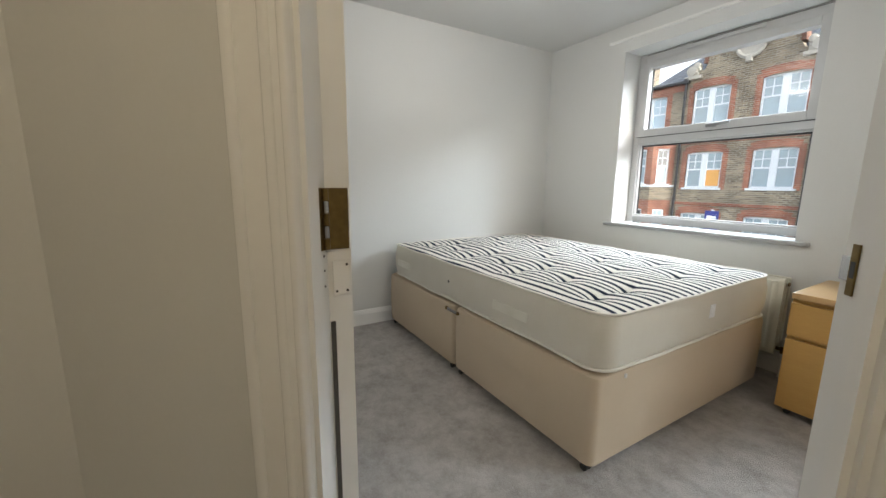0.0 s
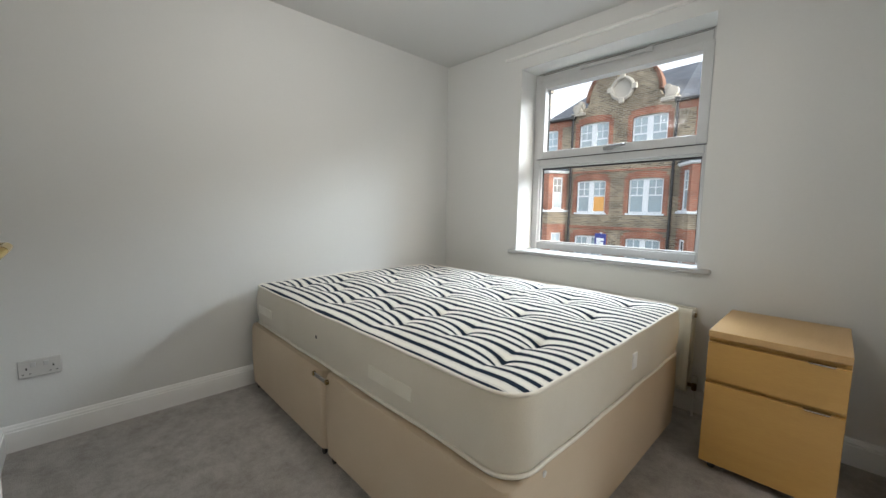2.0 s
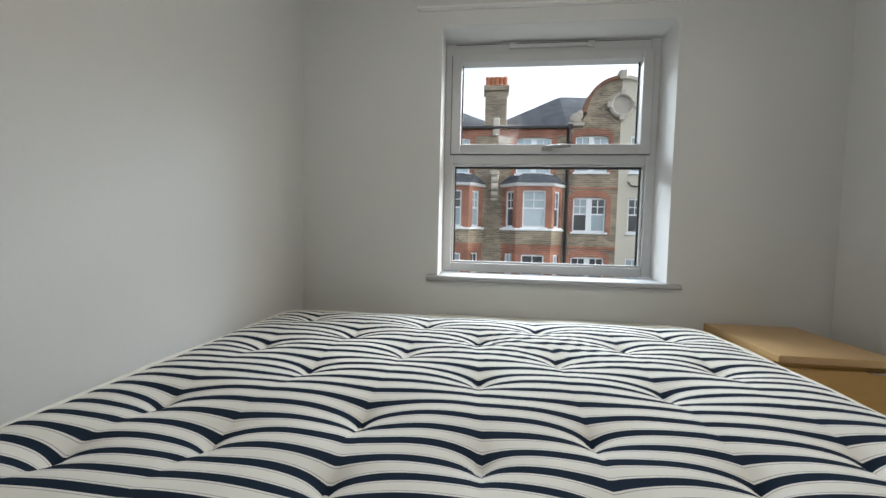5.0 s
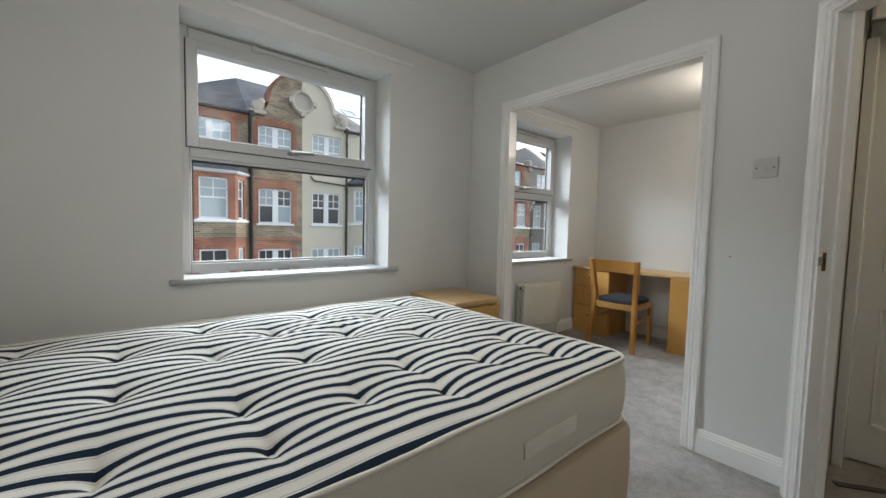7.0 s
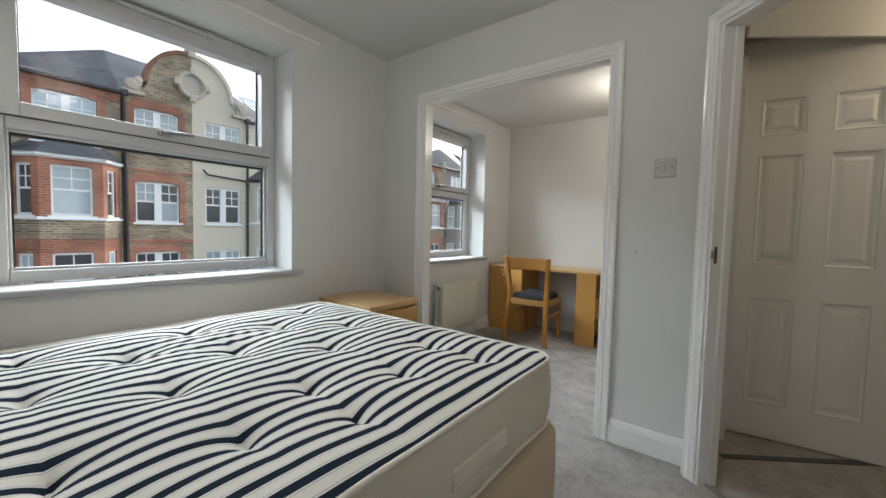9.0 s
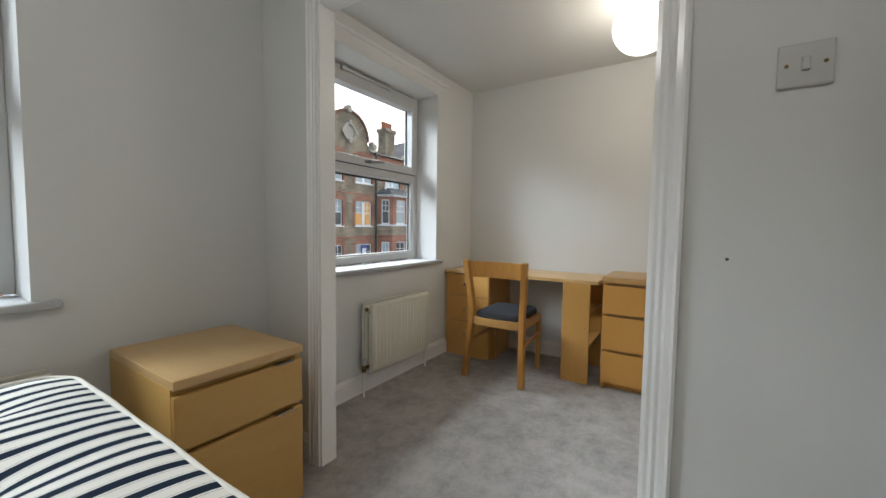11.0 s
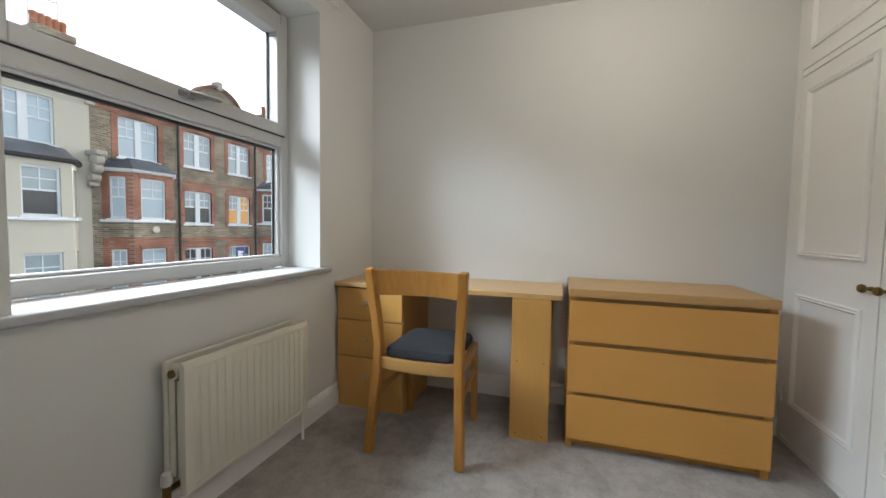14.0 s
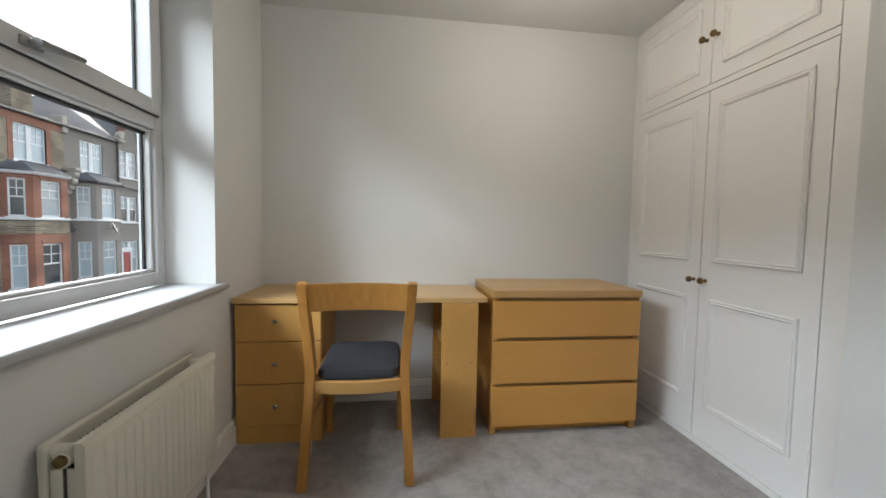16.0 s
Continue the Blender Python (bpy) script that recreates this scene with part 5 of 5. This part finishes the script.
def surround(parent, x0, z0, x1, z1, y, mat, wide=0.19):
    """Red brick dressings beside and over an opening, a little proud of the wall."""
    for xa in (x0 - wide, x1):
        part("brick_dressing", boxes((xa, y - 0.014, z0 - 0.08, xa + wide, y + 0.05, z1 + 0.1)), mat, parent)
    brick_head(parent, x0 - 0.02, x1 + 0.02, z1 + 0.04, y, mat)


def downpipe(parent, x, z1, y=FY):
    bm = bmesh.new()
    tube(bm, (x, y - 0.09, GZ), (x, y - 0.09, z1), 0.05, n=10)
    for z in (GZ + 1.5, 0.6, 2.7, z1 - 0.6):
        tube(bm, (x, y - 0.09, z), (x, y - 0.09, z + 0.09), 0.068, n=10)
    box(bm, x - 0.10, y - 0.18, z1, x + 0.10, y - 0.0, z1 + 0.2, bevel=0.02, seg=1)
    part("downpipe", bm, M_PIPE, parent, "black iron downpipe", True)


def gable_house(xc, half, label, wall_l, wall_r, dress_l, dress_r, panes):
    """A pair of narrow fronts under one round shaped gable, with a stone roundel."""
    h = root("terraced_house", label, "house", group="terraced houses across the street")
    x0, x1 = xc - half, xc + half
    top = 5.45
    for side, wall, dress in ((-1, wall_l, dress_l), (1, wall_r, dress_r)):
        xa, xb = (x0, xc) if side < 0 else (xc, x1)
        wc = xc + side * (half * 0.535)
        holes = [(wc - 0.66, 3.60, wc + 0.66, 5.08), (wc - 0.66, 1.12, wc + 0.66, 2.55), (wc - 0.68, -1.9, wc + 0.68, 0.06)]
        part("wall", pierced(xa, xb, GZ, top, FY, FY + 0.35, holes), wall, h)
        for k, (a, b, c, d) in enumerate(holes):
            sash_window(h, a, b, c, d, FY, 2, panes[(k + 3 * (side > 0)) % len(panes)])
            if dress:
                surround(h, a, b, c, d, FY, dress)
        if dress:
            part("string_course", boxes((xa, FY - 0.03, 0.40, xb, FY + 0.02, 0.52), (xa, FY - 0.03, 2.90, xb, FY + 0.02, 2.98)), dress, h)
        else:
            bm = bmesh.new()
            tube(bm, (xa + 0.34, FY - 0.07, 3.22), (xa + 0.50, FY - 0.07, 3.04), 0.035, n=8)
            tube(bm, (xa + 0.50, FY - 0.07, 3.04), (xb - 0.03, FY - 0.07, 2.94), 0.035, n=8)
            part("waste_pipe", bm, M_PIPE, h, "thin black waste pipe", True)
    # shaped gable: half round on small shoulders, split at the party line
    r, base = half * 0.66, top + 0.56
    for side, wall in ((-1, wall_l), (1, wall_r)):
        pts = [(xc, top)]
        pts += [(xc + side * half, top), (xc + side * half, top + 0.18), (xc + side * (half - 0.12), top + 0.30), (xc + side * (r + 0.10), top + 0.34), (xc + side * r, base)]
        arc = [(xc + side * r * math.cos(radians(a)), base + r * math.sin(radians(a))) for a in range(8, 89, 8)] + [(xc, base + r)]
        outline = pts + arc
        bm = bmesh.new()
        f = [bm.verts.new((x, FY, z)) for x, z in outline]
        g = [bm.verts.new((x, FY + 0.3, z)) for x, z in outline]
        n = len(outline)
        bm.faces.new(f)
        bm.faces.new(g[::-1])
        for i in range(n):
            bm.faces.new((f[i], g[i], g[(i + 1) % n], f[(i + 1) % n]))
        bmesh.ops.recalc_face_normals(bm, faces=bm.faces)
        part("gable", bm, wall, h)
        cop = bmesh.new()
        line = [(xc + side * r, base)] + arc
        for (xa, za), (xb, zb) in zip(line, line[1:]):
            q = []
            for x, z in ((xa, za), (xb, zb)):
                d = Vector((x - xc, z - base)).normalized()
                q.append((x + d.x * 0.13, z + d.y * 0.13))
            ring = [(xa, za), (xb, zb), q[1], q[0]]
            vs = [cop.verts.new((x, FY - 0.08, z)) for x, z in ring] + [cop.verts.new((x, FY + 0.36, z)) for x, z in ring]
            for i in range(4):
                cop.faces.new((vs[i], vs[(i + 1) % 4], vs[4 + (i + 1) % 4], vs[4 + i]))
            cop.faces.new(vs[:4][::-1])
        bmesh.ops.recalc_face_normals(cop, faces=cop.faces)
        part("coping", cop, wall if wall is M_CREAM else M_RED_DARK, h, "", True)
        # stone scroll on the shoulder
        sc = bmesh.new()
        sx = xc + side * (half - 0.28)
        for dx, dz, rr in ((0.06 * side, 0.12, 0.19), (-0.12 * side, 0.30, 0.12)):
            turned(sc, [(rr * 0.6, -0.10), (rr, -0.07), (rr, 0.14), (rr * 0.6, 0.16)], Matrix.Translation((sx + dx, FY - 0.04, top + 0.22 + dz)) @ Matrix.Rotation(radians(90), 4, "X"), 16)
        box(sc, sx - 0.34, FY - 0.16, top + 0.02, sx + 0.30, FY + 0.1, top + 0.16, bevel=0.02, seg=1)
        box(sc, sx - 0.22, FY - 0.12, top + 0.16, sx + 0.16, FY + 0.1, top + 0.30, bevel=0.02, seg=1)
        box(sc, sx - 0.10 * side - 0.13, FY - 0.10, top + 0.30, sx - 0.10 * side + 0.13, FY + 0.1, top + 0.52, bevel=0.03, seg=1)
        part("scroll", sc, M_STONE, h, "weathered stone scroll", True)
    # roundel with four keystones
    zc = top + 0.86
    bm = bmesh.new()
    n = 28
    prof = [(0.36, -0.02), (0.36, -0.10), (0.42, -0.13), (0.50, -0.10), (0.50, -0.02)]
    rings = [[bm.verts.new((xc + rr * math.cos(2 * math.pi * i / n), FY + o, zc + rr * math.sin(2 * math.pi * i / n))) for i in range(n)] for rr, o in prof]
    for lo, hi in zip(rings, rings[1:]):
        for i in range(n):
            bm.faces.new((lo[i], hi[i], hi[(i + 1) % n], lo[(i + 1) % n]))
    bmesh.ops.recalc_face_normals(bm, faces=bm.faces)
    ro = part("roundel", bm, M_STONE, h, "round stone window surround", True)
    bm = bmesh.new()
    turned(bm, [(0.36, 0.0), (0.36, 0.02)], Matrix.Translation((xc, FY - 0.01, zc)) @ Matrix.Rotation(radians(90), 4, "X"), 28)
    part("infill", bm, M_STONE, ro)
    for a in range(4):
        dx, dz = math.cos(radians(90 * a)), math.sin(radians(90 * a))
        part("keystone", boxes((xc + dx * 0.50 - 0.10, FY - 0.16, zc + dz * 0.50 - 0.12, xc + dx * 0.50 + 0.10, FY + 0.0, zc + dz * 0.50 + 0.12), bevel=0.02, seg=1), M_STONE, ro)
    part("finial", boxes((xc - 0.14, FY - 0.12, base - 0.04 + r, xc + 0.14, FY + 0.3, base + 0.34 + r), bevel=0.03, seg=1), M_STONE, h, "square stone finial")
    # cross roof behind the gable
    bm = bmesh.new()
    a = [bm.verts.new(p) for p in ((x0, FY + 0.3, top), (xc, FY + 0.3, top + 1.75), (x1, FY + 0.3, top), (x0, FY + 9, top), (xc, FY + 9, top + 1.75), (x1, FY + 9, top))]
    for q in ((0, 1, 4, 3), (1, 2, 5, 4), (3, 4, 5), (2, 1, 0)):
        bm.faces.new([a[i] for i in q])
    part("roof", bm, M_SLATE, h, "slate roof")
    downpipe(h, x0 + 0.03, top - 0.1)
    downpipe(h, x1 - 0.03, top - 0.1)
    return h


def bay_house(x0, x1, bx0, bx1, peak_left, label, wall, dress, bay_wall, panes, chimney=False, trim=None):
    """A flat front with a two-storey canted bay, slate roof falling towards the party line."""
    h = root("terraced_house", label, "house", group="terraced houses across the street")
    top = 5.40
    bc = (bx0 + bx1) / 2
    holes = [(bc - 0.72, 3.52, bc + 0.72, 5.02)]
    part("wall", pierced(x0, x1, GZ, top, FY, FY + 0.35, holes), wall, h)
    sash_window(h, *holes[0], FY, 2, panes[0])
    if dress:
        surround(h, *holes[0], FY, dress, 0.22)
        part("string_course", boxes((x0, FY - 0.02, 5.10, x1, FY + 0.02, top)), dress, h)
    part("gutter", boxes((x0, FY - 0.16, top - 0.02, x1, FY + 0.02, top + 0.09), bevel=0.02, seg=1), M_PIPE, h, "black eaves gutter")
    # canted bay
    dep, cant = 0.72, 0.55
    lo, hi = GZ, 2.93
    front = (bx0 + cant, bx1 - cant)
    fw = [(bc - 0.46, 1.26, bc + 0.46, 2.76), (bc - 0.46, -1.6, bc + 0.46, 0.15)]
    bay = part("bay", pierced(front[0], front[1], lo, hi, FY - dep, FY - dep + 0.25, fw), bay_wall, h, "canted two-storey bay")
    for k, w in enumerate(fw):
        sash_window(bay, *w, FY - dep, 1, panes[(1 + k) % len(panes)])
        if dress:
            brick_head(bay, w[0] - 0.02, w[2] + 0.02, w[3] + 0.03, FY - dep, dress, 0.16, 0.06)
    length = math.hypot(cant, dep)
    for side in (-1, 1):
        px = front[0] if side < 0 else front[1]
        ang = math.degrees(math.atan2(dep, cant))
        m = pose(px, FY - dep, 0, 0, 0, ang if side > 0 else 180 - ang)
        if side < 0:
            m = m @ Matrix.Scale(-1, 4, (0, 1, 0))
        cw = [(length / 2 - 0.24, 1.26, length / 2 + 0.24, 2.76), (length / 2 - 0.24, -1.6, length / 2 + 0.24, 0.15)]
        bm = pierced(0, length, lo, hi, 0, 0.25, cw)
        bm.transform(m)
        part("bay_side", bm, bay_wall, bay)
        for k, w in enumerate(cw):
            sash_window(bay, *w, 0, 1, panes[(2 + k) % len(panes)], None, m)

    def ring(out, z):
        return [(bx0 - out, FY, z), (front[0] - out * 0.5, FY - dep - out, z), (front[1] + out * 0.5, FY - dep - out, z), (bx1 + out, FY, z)]

    part("bay_cornice", lofted([ring(0.05, hi), ring(0.12, hi + 0.05), ring(0.12, hi + 0.12), ring(0.05, hi + 0.14)]), trim or M_SASH, bay, "painted bay cornice")
    part("bay_sill_band", lofted([ring(0.05, 1.12), ring(0.09, 1.14), ring(0.09, 1.20), ring(0.05, 1.22)]), M_SASH, bay, "white sill band")
    if dress:
        part("bay_band", lofted([ring(0.010, 0.56), ring(0.02, 0.57), ring(0.02, 1.10), ring(0.010, 1.12)]), M_STOCK, bay)
    bm = bmesh.new()
    eave = ring(0.16, hi + 0.12)
    tip = [(bx0 + 0.35, FY, hi + 0.55), (front[0] + 0.30, FY - 0.05, hi + 0.60), (front[1] - 0.30, FY - 0.05, hi + 0.60), (bx1 - 0.35, FY, hi + 0.55)]
    e, t = [bm.verts.new(p) for p in eave], [bm.verts.new(p) for p in tip]
    for i in range(3):
        bm.faces.new((e[i], e[i + 1], t[i + 1], t[i]))
    bm.faces.new((e[0], t[0], t[1], t[2], t[3], e[3]))
    part("bay_roof", bm, M_SLATE, bay, "slate bay roof")
    # main roof
    bm = bmesh.new()
    pk, vl = (x0, x1) if peak_left else (x1, x0)
    s = 1 if peak_left else -1
    a = [bm.verts.new(p) for p in ((pk, FY - 0.12, top + 0.06), (vl, FY - 0.12, top + 0.06), (vl, FY + 3.2, top + 1.05), (pk - s * 0.2, FY + 3.2, top + 2.35), (pk - s * 2.1, FY + 3.2, top + 2.30), (pk, FY + 8, top + 0.2), (vl, FY + 8, top + 0.2))]
    for q in ((0, 1, 2, 3), (0, 3, 4), (3, 2, 6, 5), (4, 3, 5)):
        bm.faces.new([a[i] for i in q])
    bmesh.ops.recalc_face_normals(bm, faces=bm.faces)
    part("roof", bm, M_SLATE, h, "slate roof")
    if chimney:
        cx = vl
        st = part("chimney", boxes((cx - 0.50, FY + 1.6, top - 0.5, cx + 0.50, FY + 2.3, 7.55), (cx - 0.58, FY + 1.52, 7.55, cx + 0.58, FY + 2.38, 7.80), bevel=0.02, seg=1), M_STOCK, h, "brick chimney stack")
        for k in range(5):
            bm = bmesh.new()
            turned(bm, [(0.11, 7.80), (0.10, 8.15), (0.12, 8.18), (0.12, 8.26), (0.09, 8.30)], Matrix.Translation((cx - 0.40 + 0.2 * k, FY + 1.95, 0)), 12)
            part("chimney_pot", bm, M_POT, st, "red clay pot", True)
        bk = bmesh.new()
        for dz, rr, oy in ((3.25, 0.20, 0.34), (2.95, 0.17, 0.30), (2.65, 0.13, 0.20), (2.42, 0.09, 0.12)):
            turned(bk, [(rr * 0.8, -0.15), (rr, -0.12), (rr, 0.12), (rr * 0.8, 0.15)], Matrix.Translation((cx, FY - oy, dz)) @ Matrix.Rotation(radians(90), 4, "Y"), 14)
        box(bk, cx - 0.18, FY - 0.60, 3.38, cx + 0.18, FY, 3.55, bevel=0.03, seg=1)
        part("party_bracket", bk, M_STONE, h, "pale scrolled stone bracket", True)
        part("party_parapet", boxes((cx - 0.14, FY - 0.1, top - 0.3, cx + 0.14, FY + 0.5, top + 0.45), bevel=0.03, seg=1), M_STONE, h, "stone party-wall corbel")
    return h


M_RED_DARK = brick_material("sooty red brick", (0.27, 0.12, 0.08), (0.20, 0.09, 0.065), (0.22, 0.16, 0.13))
M_DOOR_RED = material("red door paint", (0.36, 0.03, 0.035), 0.4, (0.30, 0.025, 0.03), 20, 3, 0.25)
M_FENCE = material("weathered fence board", (0.075, 0.06, 0.05), 0.85, (0.045, 0.038, 0.032), 30, 3, 0.25, 0.2, stretch=(4, 4, 0.4), vary=0.25)
M_POT = material("clay pot", (0.48, 0.19, 0.10), 0.8, (0.36, 0.14, 0.08), 20, 3, 0.25)
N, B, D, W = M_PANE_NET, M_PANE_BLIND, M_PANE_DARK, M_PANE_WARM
P_A = [[N, N, N, N], [D, N, D, N], [D, N, N, N]]
gable_house(-15.5, 2.15, "brown brick paired house front with a round gable", M_STOCK, M_STOCK, M_RED, M_RED, P_A)
bay_house(-13.3, -10.2, -13.1, -10.4, True, "red and brown brick house with a canted bay", M_STOCK, M_RED, M_RED, [[B], [N], [D]])
bay_house(-10.2, -7.1, -9.9, -7.3, False, "red and brown brick house with a canted bay", M_STOCK, M_RED, M_RED, [[B], [N], [N, D]], True)
gable_house(-4.98, 2.15, "brown brick paired house front with red dressings and round gable", M_STOCK, M_STOCK, M_RED, M_RED, [[N, N, N, N], [N, N, W, N], [D, N, D, N], [N, N, N, N], [N, N, N, N], [D, N, N, N]])
bay_house(-2.83, 0.50, -2.62, 0.02, True, "red brick house with a canted bay and slate roof", M_STOCK, M_RED, M_RED, [[B], [N, D], [N], [D]])
bay_house(0.50, 3.42, 0.85, 3.36, False, "red brick house with a canted bay and slate roof", M_STOCK, M_RED, M_RED, [[B], [N], [D]], True)
gable_house(5.54, 2.05, "paired house front under a round gable, half brick and half cream-painted", M_STOCK, M_CREAM, M_RED, None, [[N, N, N, N], [D, N, N, D], [D, D, D, D], [N, N, N, N], [D, D, D, D], [N, N, N, N]])
bay_house(7.60, 10.72, 7.75, 10.35, True, "cream-painted house with a canted bay", M_CREAM, None, M_CREAM, [[B], [D, N], [N]], trim=M_PIPE)
bay_house(10.72, 13.78, 11.02, 13.60, False, "red and brown brick house with a canted bay and white blinds", M_STOCK, M_RED, M_RED, [[B], [B], [B]], True)
# The W panes glow to imitate a lamp reflected in the glass.
gable_house(15.90, 2.12, "brown brick paired house front with red dressings and round gable", M_STOCK, M_STOCK, M_RED, M_RED, [[N, N, N, N], [D, N, D, N], [D, D, D, D], [N, N, N, N], [W, N, W, W], [D, N, N, D]])
bay_house(18.02, 21.20, 18.25, 20.95, True, "red and brown brick house with a canted bay", M_STOCK, M_RED, M_RED, [[B], [N], [D, D]])
bay_house(21.20, 24.40, 21.45, 24.15, False, "grey pebbledashed house with a canted bay", M_GREY, None, M_GREY, [[B], [B], [N]], True, trim=M_PIPE)
grey_house = gable_house(26.50, 2.10, "grey rendered paired house front with a round gable", M_GREY, M_GREY, None, None, P_A)
bay_house(28.60, 31.80, 28.8, 31.5, True, "brown brick house with a canted bay", M_STOCK, M_RED, M_RED, [[B], [N], [D]])
bay_house(31.80, 35.00, 32.1, 34.8, False, "brown brick house with a canted bay", M_STOCK, M_RED, M_RED, [[B], [N], [D]], True)


def agent_board(x, y, z, label):
    s = root("sale_board", label, "sign", (x, y, 0))
    bm = bmesh.new()
    box(bm, -0.04, 0, GZ, 0.04, 0.06, z + 0.45)
    part("post", bm, M_SASH, s, "white wooden post")
    part("board", boxes((-0.24, -0.03, z - 0.40, 0.24, 0.0, z + 0.40), bevel=0.004, seg=1), M_BLUE, s, "deep blue board")
    bm = bmesh.new()
    box(bm, -0.16, -0.036, z - 0.05, 0.02, -0.031, z + 0.22)
    box(bm, -0.02, -0.036, z - 0.22, 0.14, -0.031, z + 0.05)
    box(bm, 0.02, -0.036, z + 0.10, 0.16, -0.031, z + 0.20)
    part("emblem", bm, M_SASH, s, "plain white emblem")


M_BLUE = material("blue sign paint", (0.045, 0.06, 0.27), 0.4, (0.04, 0.05, 0.23), 20, 3, 0.25)
agent_board(-5.18, 13.1, -0.15, "blue estate board on a white post")
agent_board(16.35, 13.3, -0.35, "blue estate board on a white post before the houses")


def dish(x, z, y):
    d = root("satellite_dish", "dark grey satellite dish on a house front", "satellite dish", (x, y, z), 25)
    bm = bmesh.new()
    turned(bm, [(0.02, 0.0), (0.16, 0.015), (0.30, 0.06), (0.32, 0.075), (0.30, 0.085), (0.15, 0.04), (0.02, 0.025)], Matrix.Rotation(radians(70), 4, "X"), 24)
    part("reflector", bm, M_PIPE, d, "", True)
    bm = bmesh.new()
    tube(bm, (0, 0.02, 0), (0, 0.35, -0.05), 0.02)
    tube(bm, (0, 0.0, -0.25), (0, -0.38, -0.05), 0.012)
    part("arm", bm, M_PIPE, d, "", True)


def alarm_box(x, z, y):
    a = root("alarm_box", "small cream burglar alarm box on a house front", "alarm box", (x, y, z), group="alarm boxes")
    bm = bmesh.new()
    turned(bm, [(0.15, 0.0), (0.15, 0.06), (0.12, 0.08)], Matrix.Rotation(radians(90), 4, "X"), 6)
    part("case", bm, M_CREAM, a)
    part("lamp", boxes((-0.03, -0.10, -0.11, 0.03, -0.075, -0.05), bevel=0.005, seg=1), M_PLASTIC, a)


alarm_box(-1.30, 0.86, FY - 0.745)
alarm_box(12.31, 0.86, FY - 0.745)


def aerial(x, y, z, high):
    a = root("tv_aerial", "thin grey television aerial on a chimney", "aerial", (x, y, z), group="aerials")
    bm = bmesh.new()
    tube(bm, (0, 0, 0), (0, 0, high), 0.016, n=8)
    part("mast", bm, M_HANDLE, a)
    bm = bmesh.new()
    tube(bm, (-0.30, 0, high - 0.06), (0.30, 0.1, high - 0.06), 0.010, n=6)
    for k in range(6):
        tube(bm, (-0.28 + 0.11 * k, -0.12, high - 0.06), (-0.28 + 0.11 * k, 0.16, high - 0.06), 0.007, n=6)
    part("antenna", bm, M_HANDLE, a)


for ax, ah in ((10.30, 1.55), (10.72, 1.25), (11.12, 1.30)):
    aerial(ax, FY + 2.2, 7.80, ah)


def skylight(x, y, z):
    a = root("skylight", "white-framed skylight in a slate roof", "skylight", (x, y, z))
    a.matrix_world = pose(x, y, z, 33, 0, 0)
    part("frame", boxes((-0.36, -0.50, 0, -0.30, 0.50, 0.07), (0.30, -0.50, 0, 0.36, 0.50, 0.07), (-0.30, -0.50, 0, 0.30, -0.44, 0.07), (-0.30, 0.44, 0, 0.30, 0.50, 0.07)), M_SASH, a)
    part("pane", boxes((-0.30, -0.44, 0.02, 0.30, 0.44, 0.04)), M_PANE_BLIND, a)


dish(20.95, 0.85, 13.7)
dish(22.65, 0.80, 13.0)
skylight(8.55, FY + 1.75, 6.78)


fd = part("front_door", boxes((24.72, FY - 0.03, GZ, 25.32, FY + 0.03, -0.55), bevel=0.01, seg=1), M_DOOR_RED, grey_house, "red-painted front door")
part("door_frame", boxes((24.62, FY - 0.06, GZ, 24.72, FY + 0.04, -0.30), (25.32, FY - 0.06, GZ, 25.42, FY + 0.04, -0.30), (24.72, FY - 0.06, -0.55, 25.32, FY + 0.04, -0.30)), M_SASH, fd)


def board_fence(x0, x1, y, top):
    """A close-boarded garden fence: uneven upright boards on two rails and posts."""
    f = root("garden_fence", "dark weathered board fence before the grey house", "fence")
    rng = random.Random(8)
    n = int((x1 - x0) / 0.15)
    for i in range(n):
        a = x0 + 0.15 * i
        part("board", boxes((a, y, GZ + 0.02, a + 0.135, y + 0.02, top + rng.uniform(-0.04, 0.04))), M_FENCE, f)
    for z in (GZ + 0.4, top - 0.3):
        part("rail", boxes((x0, y + 0.02, z, x1, y + 0.07, z + 0.09)), M_FENCE, f)
    for x in (x0 + 0.1, (x0 + x1) / 2, x1 - 0.1):
        part("post", boxes((x - 0.05, y + 0.07, GZ, x + 0.05, y + 0.17, top + 0.02)), M_FENCE, f)


board_fence(21.0, 24.6, 12.1, -1.45)
